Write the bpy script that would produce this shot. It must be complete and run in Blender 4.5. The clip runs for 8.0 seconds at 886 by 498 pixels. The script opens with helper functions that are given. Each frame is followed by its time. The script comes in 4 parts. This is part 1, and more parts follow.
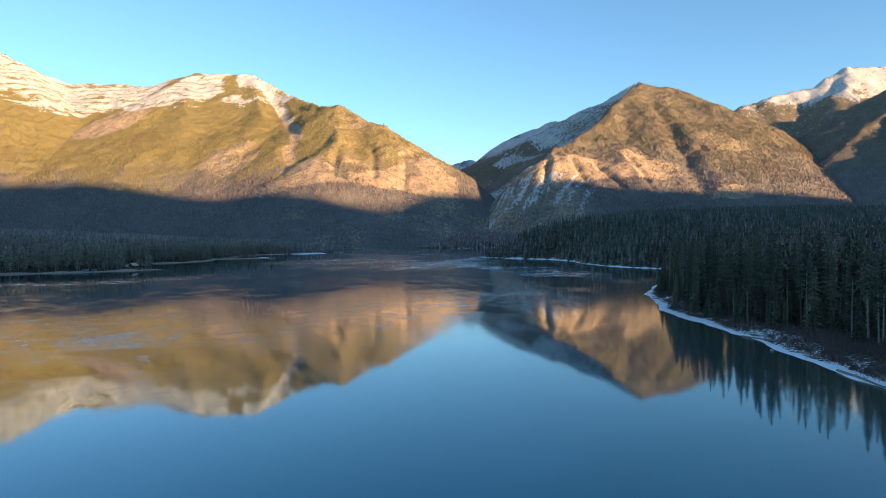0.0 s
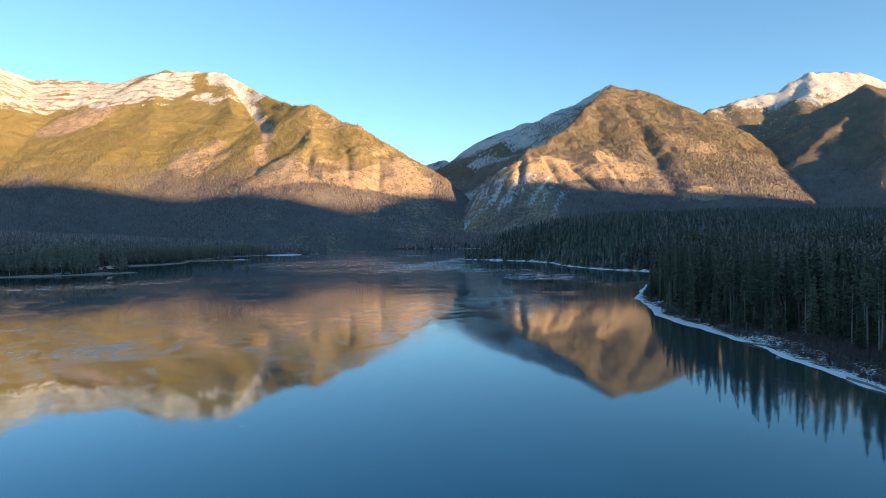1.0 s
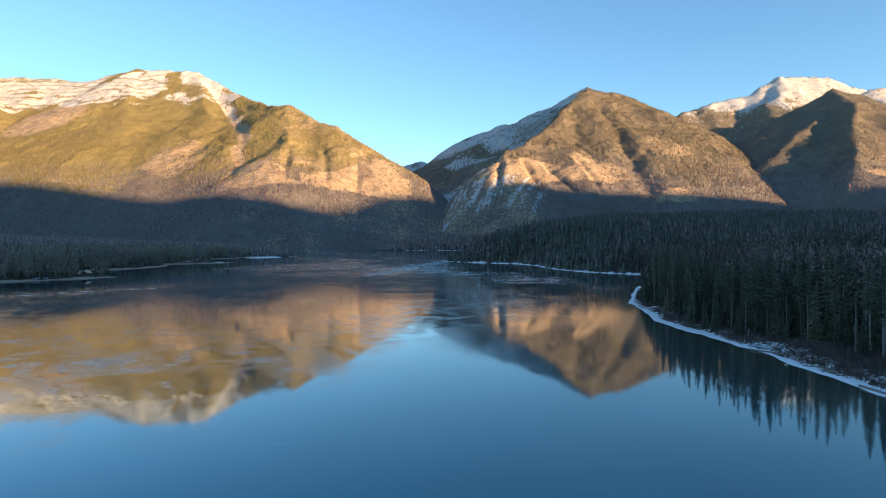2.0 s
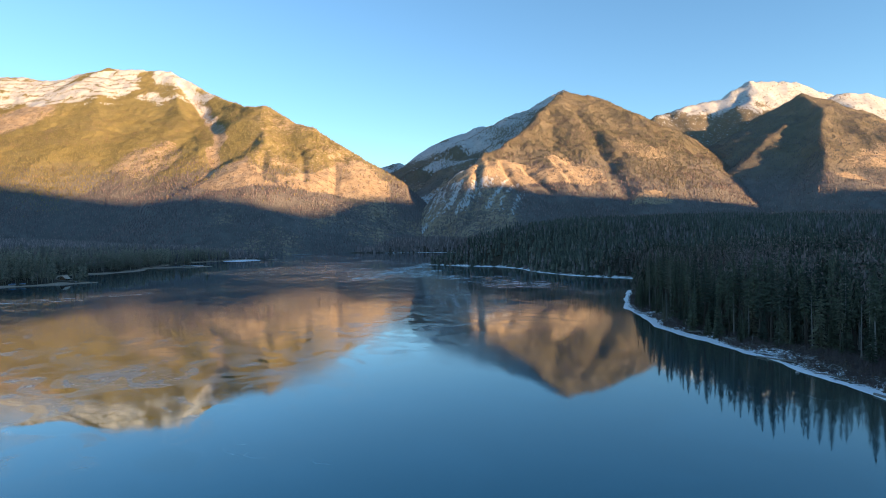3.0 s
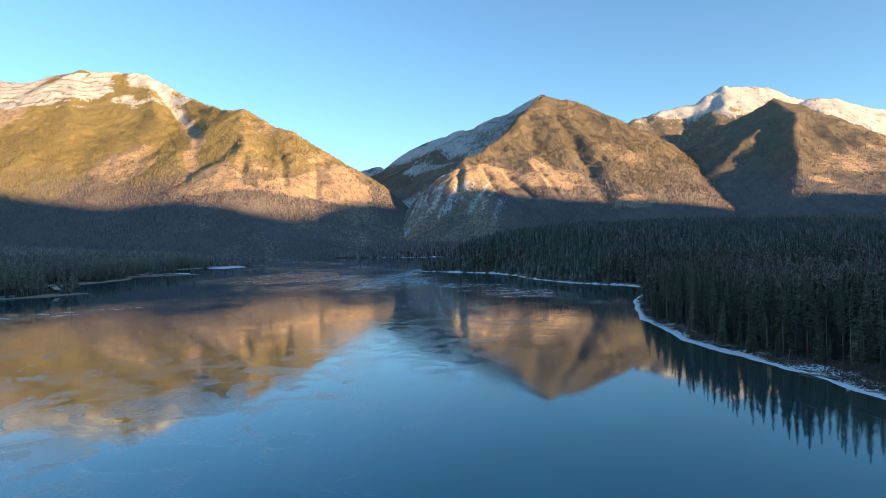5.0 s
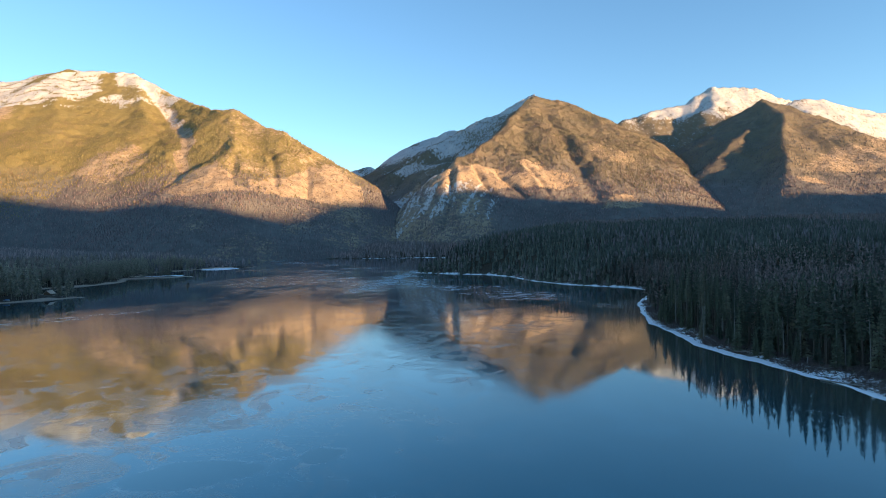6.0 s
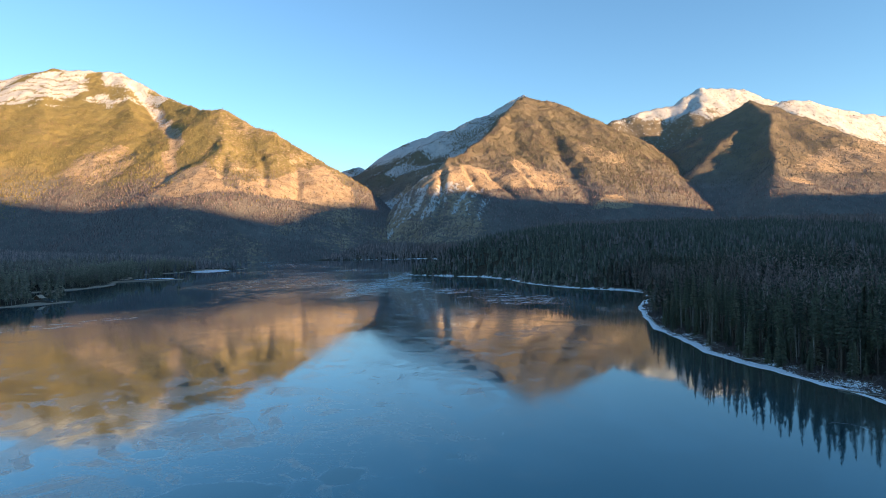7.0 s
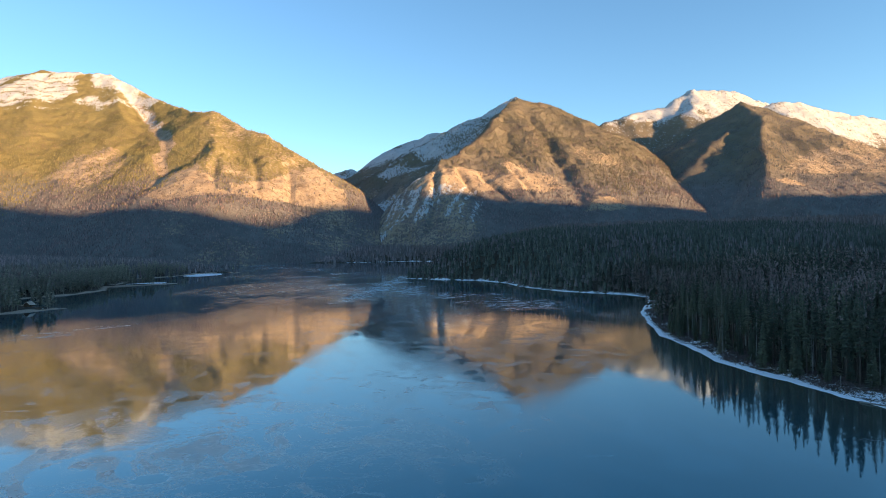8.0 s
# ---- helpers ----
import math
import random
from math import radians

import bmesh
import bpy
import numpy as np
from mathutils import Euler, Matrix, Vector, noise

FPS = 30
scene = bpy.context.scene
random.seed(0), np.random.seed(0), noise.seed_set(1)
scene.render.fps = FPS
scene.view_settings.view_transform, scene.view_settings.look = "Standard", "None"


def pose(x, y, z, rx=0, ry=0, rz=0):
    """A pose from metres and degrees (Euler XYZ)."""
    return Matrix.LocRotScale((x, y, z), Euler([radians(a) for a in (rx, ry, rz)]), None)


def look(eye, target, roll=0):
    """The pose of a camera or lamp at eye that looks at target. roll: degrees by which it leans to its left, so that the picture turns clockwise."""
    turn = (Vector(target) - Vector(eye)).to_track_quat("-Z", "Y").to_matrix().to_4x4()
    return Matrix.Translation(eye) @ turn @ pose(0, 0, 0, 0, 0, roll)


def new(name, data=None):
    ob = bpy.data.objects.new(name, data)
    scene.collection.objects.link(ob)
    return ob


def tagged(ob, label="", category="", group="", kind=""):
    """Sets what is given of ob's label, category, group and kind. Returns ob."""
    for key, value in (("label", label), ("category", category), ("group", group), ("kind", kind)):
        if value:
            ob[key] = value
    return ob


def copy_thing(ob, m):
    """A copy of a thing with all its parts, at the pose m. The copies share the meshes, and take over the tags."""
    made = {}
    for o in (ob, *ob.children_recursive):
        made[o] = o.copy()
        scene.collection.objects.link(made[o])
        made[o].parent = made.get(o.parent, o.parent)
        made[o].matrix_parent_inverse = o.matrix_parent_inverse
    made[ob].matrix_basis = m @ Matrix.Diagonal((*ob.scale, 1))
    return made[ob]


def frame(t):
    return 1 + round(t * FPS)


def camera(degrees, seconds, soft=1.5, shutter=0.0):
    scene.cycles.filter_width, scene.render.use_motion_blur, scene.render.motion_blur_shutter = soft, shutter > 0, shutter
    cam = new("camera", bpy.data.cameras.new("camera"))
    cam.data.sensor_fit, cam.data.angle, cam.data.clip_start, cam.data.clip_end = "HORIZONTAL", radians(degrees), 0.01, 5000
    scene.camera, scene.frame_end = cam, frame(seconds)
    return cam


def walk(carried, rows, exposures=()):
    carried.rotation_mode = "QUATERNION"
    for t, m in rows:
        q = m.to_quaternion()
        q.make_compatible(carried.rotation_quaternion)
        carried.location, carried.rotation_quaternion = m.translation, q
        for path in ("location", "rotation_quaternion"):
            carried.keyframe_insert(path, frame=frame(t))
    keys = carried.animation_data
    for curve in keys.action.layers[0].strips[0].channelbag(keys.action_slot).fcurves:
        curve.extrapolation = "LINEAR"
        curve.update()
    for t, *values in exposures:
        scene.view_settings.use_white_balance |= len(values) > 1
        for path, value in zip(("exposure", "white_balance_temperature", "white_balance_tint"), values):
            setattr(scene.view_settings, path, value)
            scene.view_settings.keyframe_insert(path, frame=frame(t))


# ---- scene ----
cam = camera(70.9, 8.0, 0.6)
# seconds, x, y, z, yaw, pitch and lean to the right in degrees
ROWS = [
    (0.0, 0.00, 0.00, 30.99, 0.065, -0.936, 0.639),
    (0.5, -5.24, 0.49, 32.19, -1.163, -0.957, 0.631),
    (1.0, -10.94, 0.51, 33.68, -2.481, -0.958, 0.644),
    (1.5, -16.49, 0.38, 35.12, -3.516, -0.942, 0.668),
    (3.0, -33.37, 2.64, 39.28, -6.892, -0.812, 0.835),
    (3.5, -39.02, 3.35, 40.73, -7.493, -0.738, 0.905),
    (4.0, -44.74, 4.38, 42.24, -7.991, -0.672, 1.001),
    (4.5, -50.38, 5.38, 43.78, -8.514, -0.595, 1.065),
    (6.0, -66.05, 9.88, 48.24, -9.979, -0.627, 1.227),
    (6.5, -70.03, 12.40, 49.76, -10.444, -0.624, 1.264),
    (7.0, -72.89, 15.62, 51.19, -10.977, -0.632, 1.336),
    (7.5, -75.06, 19.57, 52.61, -11.481, -0.600, 1.424),
    (8.0, -77.17, 23.60, 53.98, -11.711, -0.512, 1.522),
]
EXPOSURE = [(0.0, 1.33, 5560, 1), (8.0, 1.33, 5560, 1)]
walk(cam, [(t, pose(x, y, z, 0, 0, yaw) @ pose(0, 0, 0, 90 + pitch) @ pose(0, 0, 0, 0, 0, -lean)) for t, x, y, z, yaw, pitch, lean in ROWS], EXPOSURE)

# ---------------------------------------------------------------- light: a low evening sun behind the camera, clear sky
SUN_HEIGHT, SUN_TURN = 9.5, 131.0
to_sun = Vector((math.sin(radians(SUN_TURN)) * math.cos(radians(SUN_HEIGHT)), math.cos(radians(SUN_TURN)) * math.cos(radians(SUN_HEIGHT)), math.sin(radians(SUN_HEIGHT))))
world = bpy.data.worlds.new("evening_sky")
scene.world = world
world.use_nodes = True
wn = world.node_tree.nodes
sky = wn.new("ShaderNodeTexSky")
sky.sky_type, sky.sun_disc = "NISHITA", False
sky.sun_elevation, sky.sun_rotation = radians(SUN_HEIGHT), radians(SUN_TURN)
sky.altitude, sky.air_density, sky.dust_density, sky.ozone_density = 900, 1.0, 0.0, 1.8
wn["Background"].inputs["Strength"].default_value = 0.108
world.node_tree.links.new(sky.outputs["Color"], wn["Background"].inputs["Color"])
sun = new("sun", bpy.data.lights.new("sun", "SUN"))
sun.data.energy, sun.data.angle, sun.data.color = 6.3, radians(1.0), (1.0, 0.55, 0.24)
sun.matrix_world = look(to_sun * 100, (0, 0, 0))

# ---------------------------------------------------------------- materials


class Nodes:
    """A short way to write node materials."""

    def __init__(self, name, rough=0.9):
        self.mat = bpy.data.materials.new(name)
        self.mat.use_nodes = True
        self.tree = self.mat.node_tree
        self.bsdf = self.tree.nodes["Principled BSDF"]
        self.bsdf.inputs["Roughness"].default_value = rough
        self.bsdf.inputs["Specular IOR Level"].default_value = 0.2
        self.at = self.add("ShaderNodeNewGeometry").outputs["Position"]

    def add(self, kind, **values):
        node = self.tree.nodes.new(kind)
        for key, value in values.items():
            setattr(node, key, value)
        return node

    def link(self, a, b):
        self.tree.links.new(a, b)

    def put(self, socket, value):
        if hasattr(value, "links"):
            self.link(value, socket)
        else:
            socket.default_value = value

    def noise(self, size, detail=4.0, rough=0.55, stretch=(1, 1, 1), warp=0.0, at=None):
        m = self.add("ShaderNodeMapping")
        self.link(at or self.at, m.inputs["Vector"])
        m.inputs["Scale"].default_value = [s / size for s in stretch]
        n = self.add("ShaderNodeTexNoise")
        self.link(m.outputs["Vector"], n.inputs["Vector"])
        n.inputs["Scale"].default_value, n.inputs["Detail"].default_value = 1.0, detail
        n.inputs["Roughness"].default_value, n.inputs["Distortion"].default_value = rough, warp
        return n.outputs["Fac"]

    def ramp(self, fac, *stops):
        r = self.add("ShaderNodeValToRGB")
        e = r.color_ramp.elements
        while len(e) < len(stops):
            e.new(0.5)
        for k, (p, c) in enumerate(stops):
            e[k].position = p
            e[k].color = (c, c, c, 1) if isinstance(c, (int, float)) else (*c, 1)
        self.link(fac, r.inputs["Fac"])
        return r.outputs["Color"]

    def mix(self, fac, a, b, blend="MIX"):
        m = self.add("ShaderNodeMix", data_type="RGBA", blend_type=blend)
        self.put(m.inputs[0], fac)
        for socket, v in ((m.inputs[6], a), (m.inputs[7], b)):
            self.put(socket, v if hasattr(v, "links") else (*v, 1))
        return m.outputs[2]

    def math(self, op, a, b=0.0, clamp=False):
        m = self.add("ShaderNodeMath", operation=op, use_clamp=clamp)
        self.put(m.inputs[0], a)
        self.put(m.inputs[1], b)
        return m.outputs[0]

    def attribute(self, name):
        return self.add("ShaderNodeAttribute", attribute_name=name).outputs["Fac"]

    def bump(self, height, strength, distance):
        b = self.add("ShaderNodeBump")
        b.inputs["Strength"].default_value, b.inputs["Distance"].default_value = strength, distance
        self.link(height, b.inputs["Height"])
        self.link(b.outputs["Normal"], self.bsdf.inputs["Normal"])

    def done(self, color, rough=None):
        self.put(self.bsdf.inputs["Base Color"], color if hasattr(color, "links") else (*color, 1))
        if rough is not None:
            self.put(self.bsdf.inputs["Roughness"], rough)
        return self.mat


def mountain_material(name, soils):
    n = Nodes(name)
    split = n.add("ShaderNodeSeparateXYZ")
    n.link(n.at, split.inputs[0])
    low = split.outputs["Z"]
    soil = n.ramp(n.noise(90, 6, 0.7), *zip((0.3, 0.55, 0.75), soils))
    # Greyer soil low down: the tone of the valley's shade put into it.
    shade_soil = n.ramp(n.noise(60, 6, 0.7), (0.3, (0.13, 0.122, 0.110)), (0.55, (0.19, 0.175, 0.155)), (0.75, (0.25, 0.225, 0.20)))
    belt = n.math("ADD", low, n.math("MULTIPLY", n.math("SUBTRACT", n.noise(260, 5, 0.6), 0.5), 420.0))
    soil = n.mix(n.ramp(n.math("DIVIDE", belt, 600.0), (0.44, 0.0), (0.76, 1.0)), shade_soil, soil)
    ribs = n.noise(34, 9, 0.72, (1, 1, 0.35), 0.5)
    rock = n.ramp(ribs, (0.28, (0.17, 0.122, 0.080)), (0.45, (0.33, 0.250, 0.165)), (0.6, (0.43, 0.335, 0.220)), (0.78, (0.52, 0.42, 0.285)))
    crack = n.ramp(n.noise(13, 6, 0.7, (1, 1, 0.12), 0.8), (0.34, 0.4), (0.46, 1.0))
    rock = n.mix(1.0, rock, crack, "MULTIPLY")
    fine = n.noise(15, 7, 0.75)
    rocky = n.math("ADD", n.attribute("rock"), n.math("MULTIPLY", n.math("SUBTRACT", fine, 0.5), 1.3))
    color = n.mix(n.ramp(rocky, (0.40, 0.0), (0.56, 1.0)), soil, rock)
    streak = n.noise(13, 8, 0.75, (1, 0.5, 0.6))
    snowy = n.math("ADD", n.attribute("snow"), n.math("MULTIPLY", n.math("SUBTRACT", streak, 0.5), 1.45))
    cover = n.ramp(snowy, (0.46, 0.0), (0.55, 1.0))
    color = n.mix(cover, color, n.ramp(n.noise(50, 4), (0.3, (0.44, 0.44, 0.43)), (0.7, (0.62, 0.61, 0.58))))
    n.bump(n.math("ADD", n.math("MULTIPLY", ribs, 0.7), n.math("MULTIPLY", n.noise(16, 8, 0.72), 0.5)), 1.0, 8.0)
    return n.done(color)


def ground_material():
    n = Nodes("forest_floor")
    soil = n.ramp(n.noise(2.2, 6, 0.7), (0.3, (0.035, 0.028, 0.02)), (0.55, (0.075, 0.058, 0.04)), (0.75, (0.13, 0.11, 0.08)))
    moss = n.ramp(n.noise(9, 4), (0.42, 0.0), (0.6, 1.0))
    color = n.mix(moss, soil, (0.075, 0.06, 0.038))
    stony = n.math("ADD", n.attribute("gravel"), n.math("MULTIPLY", n.math("SUBTRACT", n.noise(3.0, 6, 0.7), 0.5), 0.8))
    color = n.mix(n.ramp(stony, (0.4, 0.0), (0.6, 1.0)), color, n.ramp(n.noise(1.2, 5), (0.3, (0.33, 0.25, 0.18)), (0.7, (0.50, 0.39, 0.29))))
    speckle = n.math("ADD", n.attribute("snow"), n.math("MULTIPLY", n.math("SUBTRACT", n.noise(0.9, 6, 0.7), 0.5), 1.1))
    color = n.mix(n.ramp(speckle, (0.46, 0.0), (0.56, 1.0)), color, n.ramp(n.noise(3, 4), (0.3, (0.80, 0.82, 0.85)), (0.7, (0.92, 0.93, 0.94))))
    n.bump(n.noise(0.7, 6, 0.7), 0.6, 0.15)
    return n.done(color)


def foliage_material(name, island, green, brown, share):
    """Needles whose tone varies from tree to tree, with stands of bare brown larches among the green."""
    n = Nodes(name, 0.8)
    pick = n.add("ShaderNodeNewGeometry").outputs["Random Per Island"] if island else n.add("ShaderNodeObjectInfo").outputs["Random"]
    stops = (0.0, 0.4, 0.75, 1.0)
    a = n.ramp(pick, *zip(stops, green))
    b = n.ramp(pick, *zip(stops, brown))
    stand = n.math("ADD", n.noise(140, 4, 0.6), n.math("MULTIPLY", n.math("SUBTRACT", pick, 0.5), 0.35))
    tone = n.mix(n.ramp(stand, (share, 0.0), (share + 0.12, 1.0)), a, b)
    grain = n.ramp(n.noise(0.9 if not island else 3.0, 4, 0.7), (0.3, 0.6), (0.7, 1.3))
    return n.done(n.mix(1.0, tone, grain, "MULTIPLY"))


def plain(name, dark, light, size, rough=0.85, stretch=(1, 1, 1), bump=0.0):
    n = Nodes(name, rough)
    v = n.noise(size, 6, 0.65, stretch)
    if bump:
        n.bump(v, 0.7, bump)
    return n.done(n.ramp(v, (0.3, dark), (0.7, light)))


def ice_material():
    """Clear dark ice with a thin film of frost in plates, drifts of snow and a few open holes."""
    n = Nodes("lake_ice", 0.05)
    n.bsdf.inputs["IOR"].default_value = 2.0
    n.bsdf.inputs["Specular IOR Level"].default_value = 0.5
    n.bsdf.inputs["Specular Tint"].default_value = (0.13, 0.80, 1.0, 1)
    n.bsdf.inputs["Coat IOR"].default_value = 1.33
    cover, water, drift, shallow = (n.attribute(k) for k in ("frost", "water", "drift", "shallow"))
    sheet = n.noise(130, 4, 0.55, (1.0, 0.8, 1), 0.8)
    swirl = n.noise(24, 7, 0.58, (1.0, 0.8, 1), 1.6)
    plate = n.math("ADD", n.math("MULTIPLY", sheet, 0.45), n.math("MULTIPLY", swirl, 0.60))
    film = n.math("MULTIPLY", n.ramp(plate, (0.44, 0.0), (0.505, 0.25), (0.512, 0.85), (0.56, 1.0)), cover)
    edges = n.ramp(plate, (0.500, 0.0), (0.506, 1.0), (0.515, 0.0), (0.548, 0.0), (0.552, 0.8), (0.558, 0.0))
    wisps = n.ramp(n.noise(9, 8, 0.64, (0.35, 1, 1), 1.2), (0.484, 0.0), (0.5, 1.0), (0.516, 0.0))
    rim = n.math("MULTIPLY", n.math("MAXIMUM", edges, wisps), n.math("MULTIPLY", n.math("MULTIPLY", cover, cover), n.ramp(n.noise(70, 4, 0.6), (0.40, 0.1), (0.6, 1.0))))
    thick = n.math("MULTIPLY", n.ramp(n.noise(17, 7, 0.6, (1.0, 0.7, 1), 1.6), (0.535, 0.0), (0.56, 1.0)), film)
    body = n.ramp(n.noise(60, 5), (0.3, (0.003, 0.036, 0.062)), (0.7, (0.004, 0.044, 0.074)))
    # Mottled cyan sheen of the ice, put into the body colour.
    sheen = n.math("MULTIPLY", n.ramp(n.noise(30, 7, 0.62, (1.0, 0.8, 1), 1.4), (0.46, 0.0), (0.6, 1.0)), n.ramp(n.noise(120, 3), (0.4, 0.0), (0.62, 1.0)))
    body = n.mix(n.math("MULTIPLY", sheen, 0.6), body, (0.04, 0.11, 0.155))
    body = n.mix(shallow, body, (0.075, 0.080, 0.062))
    bent = n.add("ShaderNodeVectorMath", operation="ADD")
    n.link(n.at, bent.inputs[0])
    shift = n.add("ShaderNodeVectorMath", operation="SCALE")
    wobble = n.add("ShaderNodeTexNoise")
    n.link(n.at, wobble.inputs["Vector"])
    wobble.inputs["Scale"].default_value, wobble.inputs["Detail"].default_value = 0.03, 5.0
    n.link(wobble.outputs["Color"], shift.inputs[0])
    shift.inputs["Scale"].default_value = 60.0
    n.link(shift.outputs[0], bent.inputs[1])
    cell = n.add("ShaderNodeTexVoronoi", feature="DISTANCE_TO_EDGE")
    n.link(bent.outputs[0], cell.inputs["Vector"])
    cell.inputs["Scale"].default_value = 0.022
    line = n.math("MULTIPLY", n.ramp(cell.outputs["Distance"], (0.0, 1.0), (0.006, 0.0)), n.ramp(n.noise(45, 3, 0.5), (0.57, 0.0), (0.64, 1.0)))
    pebble = n.math("MULTIPLY", n.ramp(n.noise(1.1, 2, 0.5), (0.76, 0.0), (0.79, 1.0)), n.ramp(n.noise(40, 3), (0.55, 0.0), (0.65, 1.0)))
    # Frost, its brown standing in for the reflected glow of the sunlit slopes.
    color = n.mix(n.math("MULTIPLY", film, 0.7), body, n.ramp(n.noise(6, 8, 0.7, (1.0, 0.6, 1), 0.8), (0.38, (0.13, 0.098, 0.075)), (0.62, (0.25, 0.19, 0.145))))
    color = n.mix(n.math("MULTIPLY", thick, 0.5), color, (0.42, 0.34, 0.28))
    color = n.mix(n.math("MULTIPLY", rim, 0.6), color, (0.70, 0.55, 0.44))
    snowy = n.math("MULTIPLY", drift, n.ramp(n.noise(8, 8, 0.7, (0.6, 1, 1), 1.2), (0.47, 0.0), (0.58, 1.0)))
    color = n.mix(n.math("MULTIPLY", snowy, 0.9), color, (0.52, 0.62, 0.68))
    color = n.mix(n.math("MULTIPLY", n.math("MAXIMUM", line, pebble), 0.5), color, (0.45, 0.50, 0.55))
    shore = n.ramp(water, (0.05, 0.0), (0.35, 1.0), (0.6, 0.0))
    color = n.mix(n.math("MULTIPLY", n.math("MULTIPLY", shore, cover), n.ramp(n.noise(7, 4, 0.6), (0.42, 0.05), (0.58, 0.5))), color, (0.52, 0.44, 0.38))
    color = n.mix(n.ramp(water, (0.5, 0.0), (0.7, 1.0)), color, (0.008, 0.020, 0.030))
    ripple = n.noise(4.0, 6, 0.65, (1.0, 0.5, 1), 0.6)
    n.bump(ripple, 0.045, 0.12)
    matte = n.math("MULTIPLY", n.math("MAXIMUM", n.math("MAXIMUM", n.math("MAXIMUM", n.math("MULTIPLY", thick, 0.34), n.math("MULTIPLY", rim, 0.40)), n.math("MULTIPLY", film, 0.16)), snowy), n.math("SUBTRACT", 1.0, water))
    rough = n.math("ADD", n.math("ADD", 0.035, n.math("MULTIPLY", shallow, 0.05)), n.math("ADD", n.math("MULTIPLY", film, 0.04), n.math("MULTIPLY", matte, 0.6)))
    n.link(n.math("SUBTRACT", 0.5, n.math("MULTIPLY", matte, 0.46)), n.bsdf.inputs["Specular IOR Level"])
    wet = n.math("SUBTRACT", n.math("ADD", 0.14, n.math("MULTIPLY", cover, 0.34)), n.math("MULTIPLY", matte, 0.40), True)
    n.link(wet, n.bsdf.inputs["Coat Weight"])
    n.link(n.math("MULTIPLY", n.math("ADD", 0.05, n.math("MULTIPLY", film, 0.04)), n.math("SUBTRACT", 1.0, n.math("MULTIPLY", water, 0.8))), n.bsdf.inputs["Coat Roughness"])
    rough = n.math("MULTIPLY", rough, n.math("SUBTRACT", 1.0, n.math("MULTIPLY", water, 0.8)))
    return n.done(color, rough)


MAT_GRASSY = mountain_material("grassy_slope", ((0.185, 0.155, 0.062), (0.235, 0.195, 0.078), (0.29, 0.235, 0.10)))
MAT_MOUNTAIN = mountain_material("mountain_slope", ((0.15, 0.128, 0.085), (0.20, 0.168, 0.112), (0.26, 0.21, 0.145)))
MAT_GROUND, MAT_ICE = ground_material(), ice_material()
LARCH = ((0.11, 0.088, 0.076), (0.18, 0.138, 0.116), (0.22, 0.166, 0.138), (0.26, 0.192, 0.160))
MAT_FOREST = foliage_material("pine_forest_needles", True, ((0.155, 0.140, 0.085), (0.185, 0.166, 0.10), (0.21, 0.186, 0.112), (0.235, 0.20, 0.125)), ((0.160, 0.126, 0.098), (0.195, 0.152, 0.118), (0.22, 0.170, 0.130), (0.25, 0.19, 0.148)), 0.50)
# Larch brown greyed by the shade and haze put into the colour.
MAT_SHADE_BELT = foliage_material("hazy_shade_larches", True, ((0.153, 0.130, 0.119), (0.198, 0.166, 0.151), (0.237, 0.196, 0.177), (0.282, 0.225, 0.206)), ((0.181, 0.138, 0.126), (0.226, 0.170, 0.154), (0.266, 0.200, 0.180), (0.305, 0.225, 0.201)), 0.52)
# Greyer copy for the shaded mountains, their shade put into the colour.
MAT_DUSKY = foliage_material("shade_toned_needles", True, ((0.120, 0.115, 0.098), (0.150, 0.142, 0.120), (0.175, 0.163, 0.136), (0.20, 0.18, 0.15)), ((0.140, 0.118, 0.102), (0.175, 0.147, 0.127), (0.20, 0.166, 0.142), (0.23, 0.188, 0.16)), 0.50)
# Brighter, yellower copy: the fuller sun on this slope put into the colour.
MAT_OLIVE = foliage_material("sun_toned_needles", True, ((0.247, 0.208, 0.078), (0.275, 0.230, 0.087), (0.299, 0.246, 0.094), (0.320, 0.258, 0.102)), ((0.247, 0.185, 0.098), (0.275, 0.205, 0.110), (0.299, 0.222, 0.120), (0.326, 0.240, 0.132)), 0.56)
# Valley needles greyed towards purple: shade and haze put into the colour.
VALLEY_HAZE = ((0.169, 0.150, 0.142), (0.226, 0.195, 0.183), (0.294, 0.248, 0.232), (0.362, 0.290, 0.273))
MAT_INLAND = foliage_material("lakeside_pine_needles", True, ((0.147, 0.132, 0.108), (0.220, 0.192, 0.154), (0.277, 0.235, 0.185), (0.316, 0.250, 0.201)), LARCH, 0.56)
MAT_VALLEY_HAZE = foliage_material("valley_shade_needles", True, VALLEY_HAZE, ((0.220, 0.170, 0.163), (0.286, 0.220, 0.209), (0.352, 0.270, 0.250), (0.418, 0.310, 0.286)), 0.54)
SPRUCE = ((0.075, 0.085, 0.066), (0.125, 0.135, 0.100), (0.170, 0.175, 0.125), (0.21, 0.19, 0.145))
LAKE_LARCH = ((0.16, 0.128, 0.118), (0.24, 0.186, 0.17), (0.31, 0.236, 0.212), (0.37, 0.275, 0.246))
MAT_HILL = foliage_material("hill_spruce_needles", True, ((0.080, 0.086, 0.064), (0.108, 0.113, 0.082), (0.135, 0.138, 0.098), (0.16, 0.15, 0.112)), ((0.125, 0.105, 0.096), (0.16, 0.132, 0.12), (0.19, 0.155, 0.14), (0.22, 0.178, 0.16)), 0.56)
MAT_SPRUCE = foliage_material("spruce_forest_needles", True, SPRUCE, LAKE_LARCH, 0.42)
